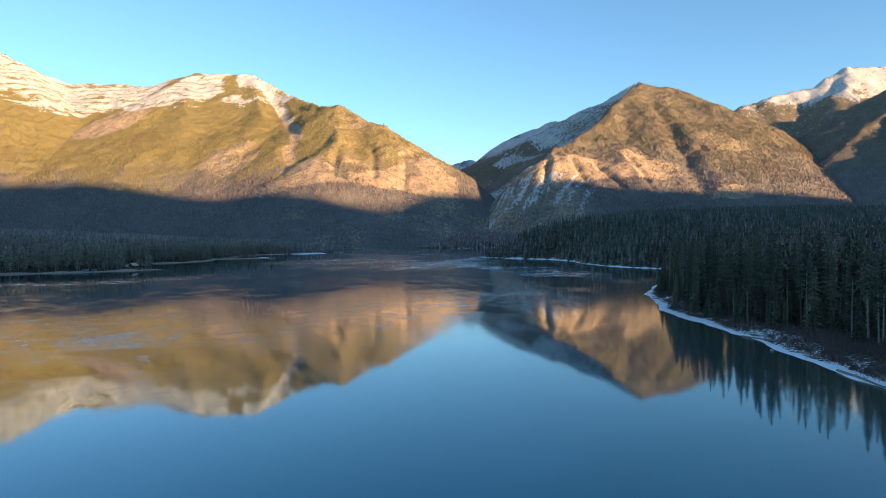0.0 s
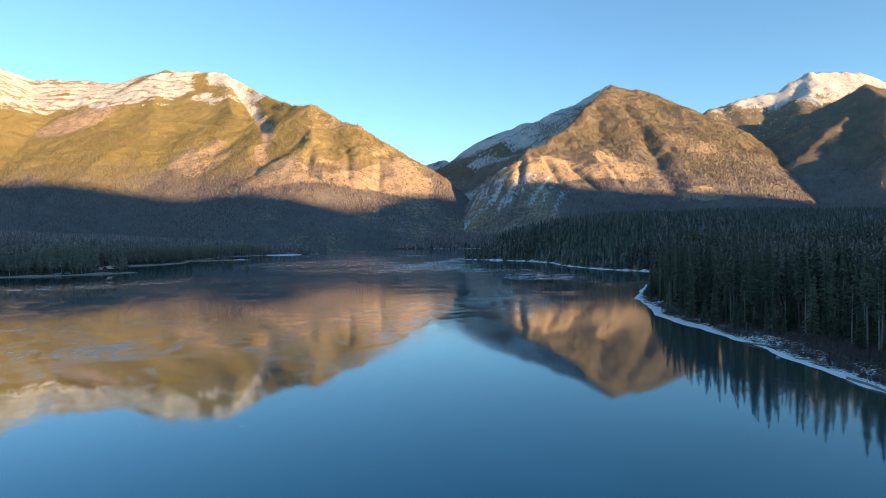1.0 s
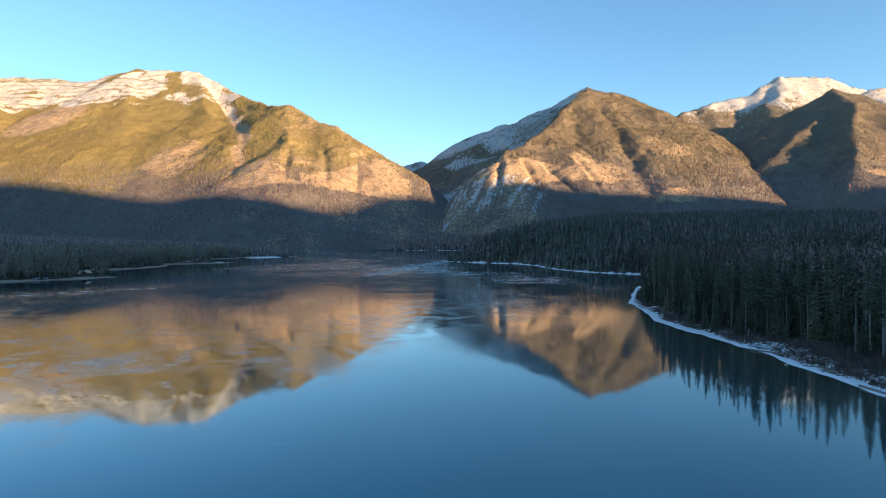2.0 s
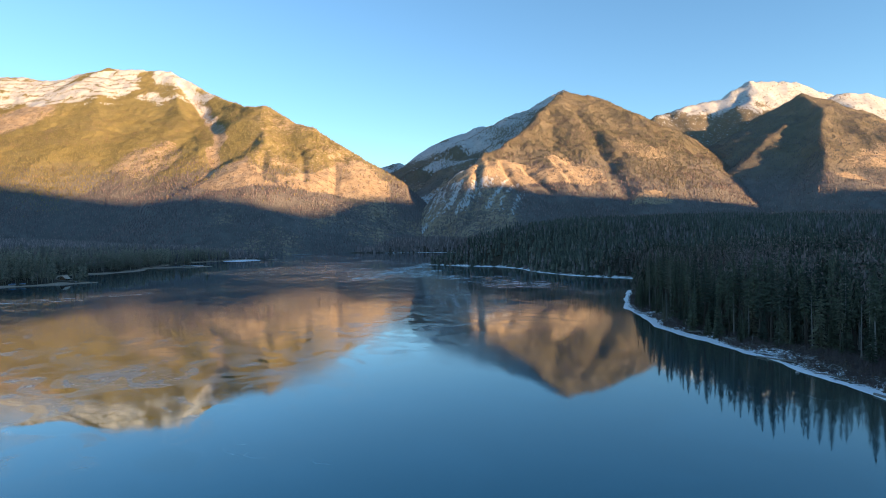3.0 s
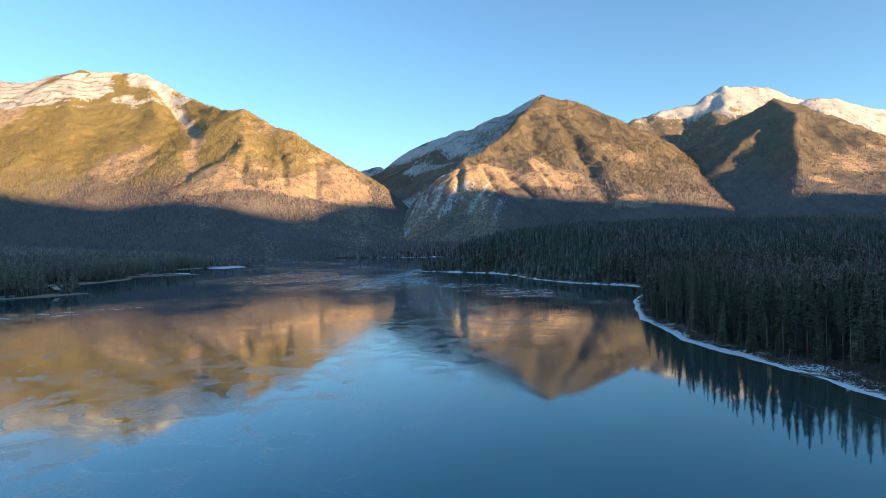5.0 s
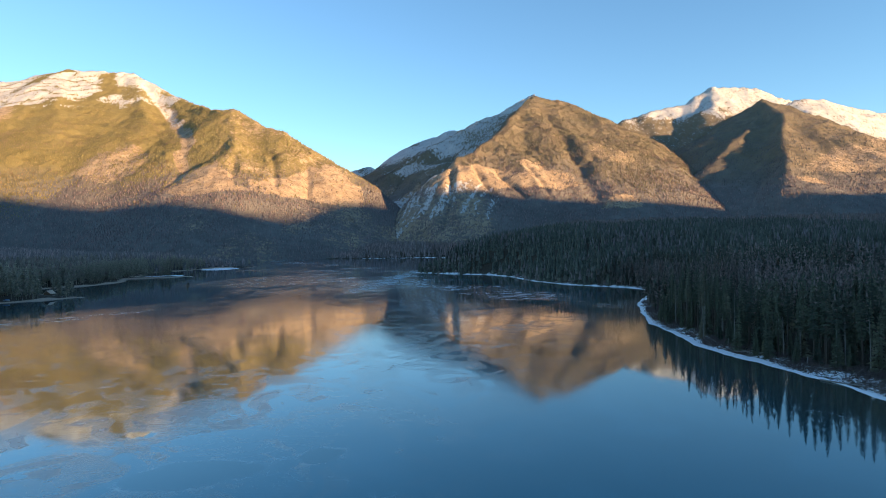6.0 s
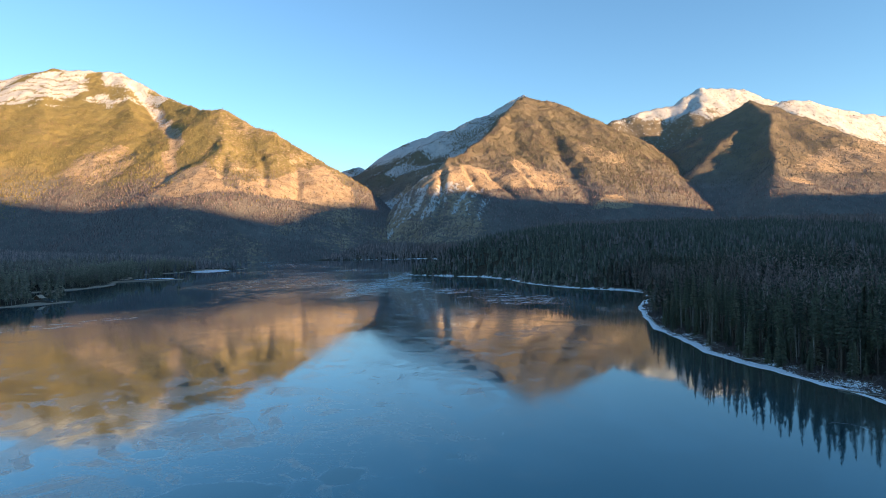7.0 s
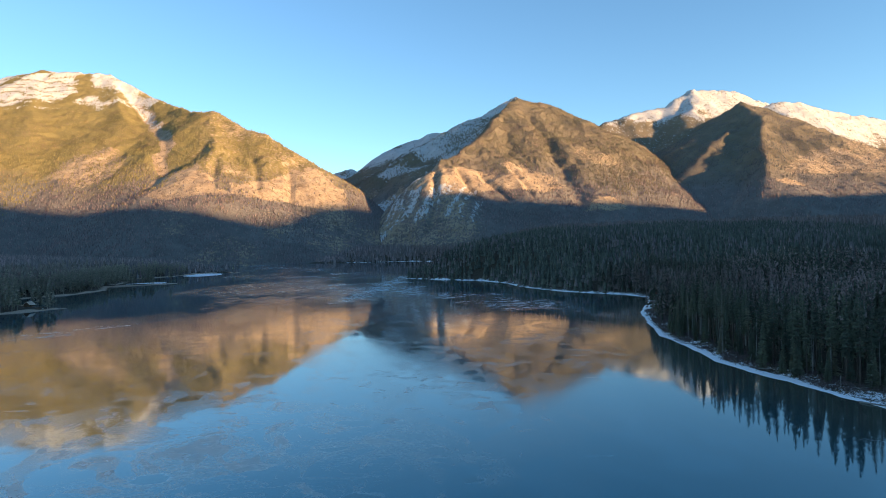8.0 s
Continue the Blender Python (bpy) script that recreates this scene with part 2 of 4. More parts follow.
BOUGHS = ((0.072, 0.082, 0.062), (0.124, 0.134, 0.092), (0.172, 0.178, 0.116), (0.225, 0.203, 0.145))
BARE_BOUGHS = ((0.17, 0.135, 0.122), (0.25, 0.195, 0.175), (0.31, 0.24, 0.215), (0.36, 0.275, 0.245))
MAT_NEEDLES = foliage_material("conifer_needles", False, BOUGHS, BARE_BOUGHS, 0.68)
MAT_BOUGHS = foliage_material("conifer_boughs", True, BOUGHS, BARE_BOUGHS, 0.50)
MAT_PINE = foliage_material("shore_pine_needles", True, ((0.240, 0.225, 0.174), (0.325, 0.300, 0.213), (0.395, 0.350, 0.245), (0.453, 0.362, 0.270)), BARE_BOUGHS, 0.60)
MAT_BARK = plain("bark", (0.05, 0.038, 0.03), (0.15, 0.12, 0.095), 0.5, 0.9, (3, 3, 0.5), 0.04)
MAT_DEAD = plain("dead_wood", (0.16, 0.145, 0.13), (0.36, 0.33, 0.30), 0.5, 0.9, (3, 3, 0.4), 0.03)
MAT_BRUSH = plain("bare_brush", (0.085, 0.068, 0.066), (0.19, 0.15, 0.14), 1.5)
MAT_SNOW = plain("snow", (0.70, 0.73, 0.78), (0.86, 0.87, 0.88), 1.2, 0.6, (1, 1, 1), 0.05)
MAT_STRAW = plain("dry_grass", (0.16, 0.12, 0.07), (0.34, 0.27, 0.17), 1.0)
MAT_STONE = plain("stone", (0.24, 0.23, 0.22), (0.48, 0.47, 0.45), 0.6, 0.9, (1, 1, 1), 0.05)
MAT_LOGWALL = plain("log_wall", (0.16, 0.10, 0.06), (0.30, 0.20, 0.12), 0.4, 0.8, (0.3, 0.3, 3), 0.03)
MAT_ROOF = plain("pale_roof", (0.58, 0.46, 0.33), (0.72, 0.58, 0.43), 1.5, 0.6, (1, 1, 1), 0.02)
MAT_TRIM = plain("weathered_paint", (0.34, 0.33, 0.31), (0.48, 0.47, 0.45), 1.0, 0.5)
MAT_BLUE = plain("blue_tarpaulin", (0.10, 0.17, 0.32), (0.18, 0.27, 0.44), 0.8, 0.5, (1, 1, 1), 0.04)
MAT_GLASS = plain("window_glass", (0.02, 0.025, 0.03), (0.03, 0.035, 0.04), 1.0, 0.05)

# ---------------------------------------------------------------- terrain


def hash01(ix, iy, seed):
    h = (ix.astype(np.int64) * 374761393 + iy.astype(np.int64) * 668265263 + seed * 974634533) & 0xFFFFFFFF
    h = ((h ^ (h >> 13)) * 1274126177) & 0xFFFFFFFF
    return ((h ^ (h >> 16)) & 0xFFFFFF) / float(0x1000000)


def value_noise(x, y, seed):
    ix, iy = np.floor(x), np.floor(y)
    fx, fy = x - ix, y - iy
    fx, fy = fx * fx * fx * (fx * (fx * 6 - 15) + 10), fy * fy * fy * (fy * (fy * 6 - 15) + 10)
    a, b = hash01(ix, iy, seed), hash01(ix + 1, iy, seed)
    c, d = hash01(ix, iy + 1, seed), hash01(ix + 1, iy + 1, seed)
    return (a + (b - a) * fx) * (1 - fy) + (c + (d - c) * fx) * fy


def fbm(x, y, size, octaves, seed, ridged=False, gain=0.5):
    """Noise from about -1 to 1, its largest features of the given size in metres."""
    x, y = np.asarray(x, float) / size, np.asarray(y, float) / size
    total, weight, norm = np.zeros(np.broadcast(x, y).shape), 1.0, 0.0
    for n in range(octaves):
        v = value_noise(x, y, seed + n) * 2 - 1
        total += weight * ((1 - 2 * np.abs(v)) if ridged else v)
        norm += weight
        weight *= gain
        x, y = 1.63 * x + 1.21 * y + 7.7, 1.63 * y - 1.21 * x + 3.1
    return total / norm


def smooth(lo, hi, v):
    s = np.clip((v - lo) / (hi - lo), 0, 1)
    return s * s * (3 - 2 * s)


def soft_max(a, b, k):
    d = np.clip(0.5 + 0.5 * (a - b) / k, 0, 1)
    return b + (a - b) * d + k * d * (1 - d)


# The lake's outline in plan, anticlockwise from the near right bank.
RIGHT_SHORE = [(150, -300), (112, -60), (96, 40), (88, 123), (87.5, 132), (89, 150), (89.5, 168), (93, 185), (91.5, 197), (91, 216),
               (90, 240), (91, 262), (97, 284), (103, 309), (107, 332), (131, 389), (155, 440), (190, 492), (218, 540), (212, 575),
               (190, 615), (176, 640), (166, 690), (162, 735), (166, 800), (150, 878), (119, 912), (90, 955), (62, 990), (64, 1015)]
FAR_SHORE = [(110, 1070), (190, 1250), (260, 1500), (300, 1800), (230, 1975), (79, 2010), (-89, 2130), (-220, 2210), (-330, 2260), (-420, 2180),
             (-400, 1900), (-330, 1640), (-236, 1515), (-256, 1478), (-270, 1510)]
LEFT_SHORE = [(-335, 1512), (-362, 1400), (-420, 1345), (-402, 1215), (-390, 1112), (-305, 1118), (-290, 1106), (-340, 1088), (-392, 1072), (-366, 985), (-385, 905),
              (-420, 878), (-425, 845), (-392, 775), (-345, 722), (-314, 697), (-345, 668), (-383, 641), (-441, 620), (-620, 560), (-900, 430), (-1150, 150),
              (-1250, -300), (-1000, -700), (-400, -850), (0, -600)]
LAKE = np.array(RIGHT_SHORE + FAR_SHORE + LEFT_SHORE, float)


def lake_distance(x, y):
    """Metres from the lake's edge: positive on land, negative on the lake."""
    x, y = np.asarray(x, float), np.asarray(y, float)
    best, inside = np.full(x.shape, 1e18), np.zeros(x.shape, bool)
    for (ax, ay), (bx, by) in zip(LAKE, np.roll(LAKE, -1, 0)):
        dx, dy = bx - ax, by - ay
        s = np.clip(((x - ax) * dx + (y - ay) * dy) / (dx * dx + dy * dy), 0, 1)
        best = np.minimum(best, (x - ax - s * dx) ** 2 + (y - ay - s * dy) ** 2)
        if dy:
            inside ^= ((ay > y) != (by > y)) & (x < ax + (y - ay) * dx / dy)
    return np.where(inside, -1, 1) * np.sqrt(best)


def ground_height(x, y):
    """The valley floor: banks, the wooded hill on the right, the fan on the left."""
    d = lake_distance(x, y)
    near = smooth(700, 300, np.hypot(x - 100, y - 220))
    d = d + (1 - near) * 5 * fbm(x, y, 40, 3, 11) + near * (1.6 * fbm(x, y, 14, 3, 12) + 0.35 * fbm(x, y, 5, 2, 13))
    shelf = np.clip(0.25 * d, -0.5, 0.30)
    bank = shelf + 1.3 * smooth(2.5, 14, d) + 0.05 * np.clip(d - 6, 0, 120)
    right = smooth(-20, 60, x)
    hill = 92 * (1 - np.exp(-np.maximum(d, 0) / 170)) * smooth(350, 950, y)
    hill = -soft_max(-hill, -(0.050 * y + 0.002 * x), 25) * (1 - 0.6 * smooth(1600, 2150, y))
    rise = bank + right * smooth(0, 60, d) * hill
    fan = smooth(-100, -500, x) * 0.055 * np.maximum(d - 60, 0)
    h = np.where(d > -2.0, rise + fan, np.maximum(-4, 0.5 * (d + 1.0)))
    land = smooth(10, 120, d)
    h = h + land * (5 * fbm(x, y, 160, 3, 14) + 1.2 * fbm(x, y, 25, 2, 15))
    return h


def ridge_height(x, y, ridge, left, right, foot=0.0):
    """The height of a ridge: a line of (x, y, z), falling off at the slopes left and right of its way."""
    best = np.full(x.shape, -1e9)
    for (ax, ay, az), (bx, by, bz) in zip(ridge, ridge[1:]):
        dx, dy = bx - ax, by - ay
        s = np.clip(((x - ax) * dx + (y - ay) * dy) / (dx * dx + dy * dy), 0, 1)
        ox, oy = x - ax - s * dx, y - ay - s * dy
        side = (dx * oy - dy * ox) / (np.hypot(dx, dy) * (np.hypot(ox, oy) + 1e-6))
        slope = right + (left - right) * (0.5 + 0.5 * side)
        best = np.maximum(best, az + (bz - az) * s - slope * np.hypot(ox, oy))
    return best


def line_distance(x, y, line):
    best = np.full(np.shape(x), 1e18)
    for (ax, ay), (bx, by) in zip(line, line[1:]):
        dx, dy = bx - ax, by - ay
        s = np.clip(((x - ax) * dx + (y - ay) * dy) / (dx * dx + dy * dy), 0, 1)
        best = np.minimum(best, (x - ax - s * dx) ** 2 + (y - ay - s * dy) ** 2)
    return np.sqrt(best)


def behind_arete(x, y):
    """Whether a place lies on the shaded side of the right mountain's arete."""
    return (y - 3700) * -0.613 + (x - 1190) * 0.79 < -30


# ravines: a line in plan, its width and its depth
SCREE = [(-1250, 4350), (-1009, 3950), (-850, 3500), (-729, 3140), (-723, 3033), (-735, 2972), (-700, 2880)]
RAVINES = {
    100: [(SCREE, 40, 16), ([(-330, 2960), (-310, 2800), (-300, 2650)], 16, 16), ([(-190, 2930), (-170, 2780), (-170, 2650)], 15, 16), ([(-480, 2900), (-470, 2750), (-465, 2640)], 16, 14), ([(-700, 2880), (-640, 2500)], 60, 8)],
    200: [([(470, 2760), (440, 2640), (400, 2480), (350, 2350)], 16, 22), ([(570, 2780), (590, 2640), (610, 2520)], 15, 24), ([(680, 2760), (720, 2620), (740, 2540)], 13, 18), ([(830, 2800), (850, 2640), (850, 2520)], 13, 16),
          ([(1150, 3450), (1103, 2957), (1081, 2674), (1060, 2500)], 45, 30)],
}


def mountain_height(x, y, ridges, seed, rough=1.0):
    wx = x + 70 * fbm(x, y, 620, 4, seed) + 14 * fbm(x, y, 110, 3, seed + 5)
    wy = y + 70 * fbm(x, y, 620, 4, seed + 20) + 14 * fbm(x, y, 110, 3, seed + 25)
    h = np.full(x.shape, -1e9)
    for ridge, left, right in ridges:
        keep = ridge_height(x, y, ridge, left, right)
        warped = ridge_height(wx, wy, ridge, left, right)
        h = soft_max(h, 0.35 * keep + 0.65 * warped, 25.0) if h.max() > -1e8 else 0.35 * keep + 0.65 * warped
    lift = np.clip(h / 400, 0.15, 1) * (1.2 if seed in (500, 600) else rough)
    h = h + lift * ((18 if seed == 100 else 26) * fbm(x, y, 330, 5, seed + 40, True) + 7 * fbm(x, y, 60, 3, seed + 60) + 6 * fbm(x, y, 42, 3, seed + 70, True))
    for line, wide, deep in RAVINES.get(seed, ()):
        h = h - deep * np.exp(-((line_distance(wx * 0.15 + x * 0.85, wy * 0.15 + y * 0.85, line) / wide) ** 2))
    return h


MOUNTAINS = {
    "left": dict(box=(-3700, 400, 1900, 4900), step=13, seed=100, ridges=[
        ([(-3600, 4000, 1360), (-3038, 4300, 1330), (-2937, 4500, 1256), (-2755, 4600, 1205), (-2358, 4600, 1209), (-2092, 4500, 1145),
          (-1777, 4500, 1240), (-1366, 4500, 1225), (-1085, 4250, 1035), (-827, 3900, 883), (-561, 3400, 748), (-293, 3150, 587),
          (-117, 3000, 472), (-15, 2900, 355), (80, 2850, 230), (180, 2800, 40)], 0.75, 0.62),
        ([(-1777, 4500, 1240), (-1560, 3700, 760), (-1400, 2950, 360), (-1300, 2200, 60)], 0.5, 0.5),
        ([(-1366, 4500, 1225), (-1080, 3700, 770), (-960, 3000, 370), (-880, 2300, 40)], 0.5, 0.55),
        ([(-3038, 4300, 1330), (-2600, 3500, 720), (-2250, 2800, 340), (-2000, 2100, 100)], 0.45, 0.45),
        ([(-561, 3400, 755), (-480, 2900, 470), (-440, 2640, 200)], 0.56, 0.54)]),
    "right": dict(box=(-100, 2100, 2000, 4200), step=10.5, seed=200, ridges=[
        ([(1190, 3700, 955), (1412, 3650, 890), (1500, 3500, 735), (1540, 3300, 560), (1600, 3000, 325), (1640, 2800, 190), (1680, 2600, 60), (1710, 2450, -20)], 0.8, 0.62),
        ([(1190, 3700, 955), (1000, 3420, 790), (735, 3070, 560), (460, 2760, 395), (350, 2600, 255), (280, 2460, 120)], 0.55, 0.95),
        ([(1190, 3700, 955), (1290, 3300, 670), (1310, 2900, 410), (1300, 2500, 170)], 0.6, 0.55)]),
    "snowy_ridge": dict(box=(0, 1700, 2500, 4900), step=18, seed=300, ridges=[
        ([(1190, 3720, 950), (1080, 3760, 880), (930, 3850, 830), (790, 3980, 780), (590, 4300, 758), (480, 4400, 660), (355, 4500, 510), (215, 4600, 490), (100, 4700, 380)], 0.6, 0.62)]),
    "gap_peak": dict(box=(-500, 900, 4300, 4900), step=20, seed=350, ridges=[
        ([(-300, 4700, 520), (60, 4700, 570), (180, 4680, 600), (215, 4680, 622), (260, 4690, 600), (500, 4700, 560)], 0.5, 0.5)]),
    "dark": dict(box=(1300, 4600, 1800, 4500), step=18, seed=400, ridges=[
        ([(2239, 4400, 600), (2385, 4200, 690), (2422, 4000, 730), (2467, 3800, 785), (2604, 3521, 885)], 0.6, 1.0),
        ([(2604, 3521, 885), (3030, 3580, 795), (3500, 3620, 665), (3800, 3640, 565), (4500, 3700, 420)], 0.6, 0.5),
        ([(2604, 3521, 885), (2420, 3150, 730), (2190, 2800, 530), (1930, 2480, 330), (1760, 2300, 160)], 0.55, 0.9),
        ([(2604, 3521, 875), (2400, 3330, 738), (2141, 3100, 578), (1870, 2920, 420), (1700, 2800, 300)], 0.6, 0.6),
        ([(3030, 3580, 795), (2800, 3000, 500), (2600, 2500, 250)], 0.5, 0.5)]),
    "snowpeak": dict(box=(1500, 3800, 3300, 4900), step=20, seed=500, ridges=[
        ([(1500, 4350, 700), (1980, 4200, 886), (2320, 4200, 985), (2505, 4200, 1018), (2620, 4200, 1100), (2744, 4200, 1158), (2850, 4200, 1140), (3050, 4200, 1142), (3300, 4150, 1060), (3700, 4200, 900)], 0.7, 0.95),
        ([(2744, 4200, 1158), (2600, 4000, 990), (2430, 3860, 800)], 0.8, 0.8)]),
    "far_ridge": dict(box=(2700, 5200, 3350, 4500), step=22, seed=600, ridges=[
        ([(2800, 4050, 900), (3270, 3950, 1005), (3401, 3950, 1012), (3837, 3950, 930), (4180, 3950, 905), (4700, 3950, 850)], 0.7, 0.9)]),
}

# ---------------------------------------------------------------- mesh building


def mesh_from(name, verts, faces, material, smooth_shade=False, attributes=None):
    """A mesh from arrays: faces is (n, 3) or (n, 4)."""
    me = bpy.data.meshes.new(name)
    verts, faces = np.asarray(verts, np.float32), np.asarray(faces, np.int32)
    count, sides = faces.shape
    me.vertices.add(len(verts))
    me.vertices.foreach_set("co", verts.ravel())
    me.loops.add(count * sides)
    me.loops.foreach_set("vertex_index", faces.ravel())
    me.polygons.add(count)
    me.polygons.foreach_set("loop_start", np.arange(0, count * sides, sides, dtype=np.int32))
    me.polygons.foreach_set("use_smooth", np.full(count, smooth_shade))
    me.materials.append(material)
    for key, values in (attributes or {}).items():
        me.attributes.new(key, "FLOAT", "POINT").data.foreach_set("value", np.asarray(values, np.float32).ravel())
    me.update(calc_edges=True)
    return me


def grid_faces(rows, cols, keep=None):
    i = (np.arange(rows - 1)[:, None] * cols + np.arange(cols - 1)[None]).ravel()
    f = np.stack([i, i + 1, i + cols + 1, i + cols], 1)
    return f if keep is None else f[keep.ravel()]


def compact(verts, faces, attributes):
    used = np.unique(faces)
    back = np.zeros(len(verts), np.int64)
    back[used] = np.arange(len(used))
    return verts[used], back[faces], {k: np.ravel(v)[used] for k, v in attributes.items()}


def patch(x, y, cx, cy, rx, ry):
    return smooth(1.25, 0.55, np.hypot((x - cx) / rx, (y - cy) / ry))


def cover_left(x, y, z, wide):
    fine = fbm(x, y, 70, 3, 720)
    snow = (0.68 + 0.22 * np.sin(z / 8.0 + 9 * wide) * smooth(-1300, -1700, x + 200 * wide)) * smooth(820, 960, z + 90 * wide + 60 * fine - 0.03 * (x + 1500)) - 0.35 * smooth(0.05, 0.5, fbm(x, y, 260, 3, 721)) * smooth(1180, 1000, z)
    scree = smooth(48, 14, line_distance(x, y, SCREE) + 20 * fine)
    front = smooth(3000, 2920, y) * smooth(-740, -640, x + 90 * fine) * smooth(110, 20, x)
    top = 300 + 85 * patch(x, y, -600, 2700, 120, 200) + 95 * patch(x, y, -120, 2850, 130, 200) + 55 * wide + 35 * fine
    low = np.clip(245 - 0.12 * (x + 280), 205, 262)
    band = front * smooth(-15, 15, z - low + 22 * wide + 10 * fine) * smooth(25, -15, z - top)
    rock = np.maximum.reduce([band, 0.85 * patch(x + 60 * wide, y + 60 * fine, -1990, 3780, 230, 260), 0.62 * patch(x + 80 * wide, y, -1020, 3050, 190, 260), 0.95 * scree])
    rock = np.maximum(rock, (0.46 + 0.15 * wide) * smooth(-750, -550, x) * smooth(300, 380, z))
    rock = np.maximum(rock, (0.33 + 0.3 * wide + 0.2 * fine) * smooth(-800, -500, x) * smooth(235, 190, z))
    spur = np.minimum(line_distance(x, y, [(-1500, 4470), (-1420, 4130)]), line_distance(x, y, [(-2000, 4290), (-1790, 4490)]))
    snow = snow - 0.45 * smooth(60, 20, spur + 40 * fine)  # wooded spurs that part the snowy bowls
    return np.maximum(snow, 0.55 * scree * smooth(500, 800, z)), rock


def cover_right(x, y, z, wide):
    fine = fbm(x, y, 60, 3, 722)
    shade = behind_arete(x, y)
    band = fbm(0.75 * x + 0.66 * y, 0.3 * (0.75 * y - 0.66 * x), 110, 3, 723)
    snow = np.where(shade, 0.44 + 0.22 * smooth(450, 850, z) + 0.55 * band, 0.05) + 0.10 * smooth(880, 965, z + 40 * wide)
    chute = fbm(x - 0.5 * y, 0.12 * y, 24, 3, 725)
    snow = np.maximum(snow, (0.36 + 0.42 * chute) * smooth(800, 560, x) * smooth(345, 285, z + 40 * fine) * smooth(90, 170, z + 60 * wide))
    snow = np.maximum(snow, 0.20 * smooth(280, 220, z))
    rock = 0.95 * smooth(250, 285, z + 30 * wide) * smooth(30, -20, z - 395 - 70 * wide - 30 * fine) * smooth(1060, 900, x + 120 * wide) * smooth(3000, 2850, y)
    rock = np.maximum.reduce([rock, (0.5 + 0.2 * wide) * smooth(640, 480, x) * smooth(420, 330, z), 0.30 * smooth(600, 900, z) + 0.1 * wide, 0.75 * patch(x, y, 1150, 2490, 110, 60),
                              0.45 * patch(x, y, 1330, 2900, 190, 160), (0.22 + 0.3 * wide) * smooth(500, 300, z)])
    return snow, rock


def cover_snowy(x, y, z, wide):
    band = fbm(0.75 * x + 0.66 * y, 0.3 * (0.75 * y - 0.66 * x), 110, 3, 723)
    return 0.38 + 0.24 * smooth(480, 780, z) + 0.5 * band, 0.3 + 0 * x


def cover_dark(x, y, z, wide):
    w = 120 * wide
    rock = np.maximum.reduce([0.55 * patch(x + w, y + w, 2450, 2560, 420, 160), 0.5 * patch(x + w, y, 2900, 2700, 400, 200), 0.95 * patch(x, y, 1990, 2405, 75, 45)])
    return 0.12 + 0.3 * rock * smooth(2050, 2200, x), rock


def cover_peak(x, y, z, wide):
    fine = fbm(x, y, 90, 3, 724)
    high = smooth(740, 900, z + 120 * wide + 110 * fine + 0.30 * np.clip(x - 2650, -400, 400))
    return 0.36 + (0.27 + 0.05 * np.sin(z / 12 + 9 * wide)) * high, 0.30 + 0.25 * fine


def cover_gap(x, y, z, wide):
    return 0.62 + 0.4 * wide, 0.3 + 0 * x


COVERS = {"left": cover_left, "right": cover_right, "snowy_ridge": cover_snowy, "gap_peak": cover_gap, "dark": cover_dark, "snowpeak": cover_peak, "far_ridge": cover_peak}


def mountain_cover(key, x, y, z):
    return COVERS[key](x, y, z, fbm(x, y, 180, 4, 700))


def build_mountain(key, label):
    m = MOUNTAINS[key]
    x0, x1, y0, y1 = m["box"]
    xs, ys = np.arange(x0, x1 + 1, m["step"], float), np.arange(y0, y1 + 1, m["step"], float)
    x, y = np.meshgrid(xs, ys)
    z = mountain_height(x, y, m["ridges"], m["seed"])
    above = z > ground_height(x, y) - 12
    if key == "snowy_ridge":
        above &= behind_arete(x, y)
    keep = above[:-1, :-1] | above[1:, :-1] | above[:-1, 1:] | above[1:, 1:]
    snow, rock = mountain_cover(key, x, y, z)
    v, f, a = compact(np.stack([x, y, z], -1).reshape(-1, 3), grid_faces(len(ys), len(xs), keep), {"snow": snow, "rock": rock})
    return tagged(new("mountain", mesh_from("mountain", v, f, MAT_GRASSY if key == "left" else MAT_MOUNTAIN, True, a)), label, "mountain")


LABELS = {
    "left": "broad forested mountain with snowy crest and tan cliffs in sunset light",
    "right": "pyramid-shaped forested mountain with orange cliffs and snow-dusted arete",
    "snowy_ridge": "shaded mountain ridge with snow between dark trees",
    "gap_peak": "distant snow-covered peak in the valley gap",
    "dark": "dark forested mountain with pale rocky clearings on its foot",
    "snowpeak": "high snow-covered mountain peak glowing in the sun",
    "far_ridge": "far snowy mountain ridge behind forested slopes",
}
for key, label in LABELS.items():
    build_mountain(key, label)

# the range behind the camera, whose shadow lies over the valley: (along the range, crest height)
CREST = [(-3600, 1500), (0, 1400), (812, 1258), (1011, 1199), (1199, 1121), (1301, 1010), (1330, 890), (1411, 840), (1500, 822), (1650, 825), (1831, 875), (2002, 912),
         (2249, 875), (2414, 792), (2644, 745), (2882, 652), (3000, 600), (3500, 520), (4800, 480)]
REAR = [(2300 * to_sun.x / math.cos(radians(SUN_HEIGHT)) - w * math.cos(radians(SUN_TURN)), 2300 * math.cos(radians(SUN_TURN)) + w * math.sin(radians(SUN_TURN)), z) for w, z in CREST]


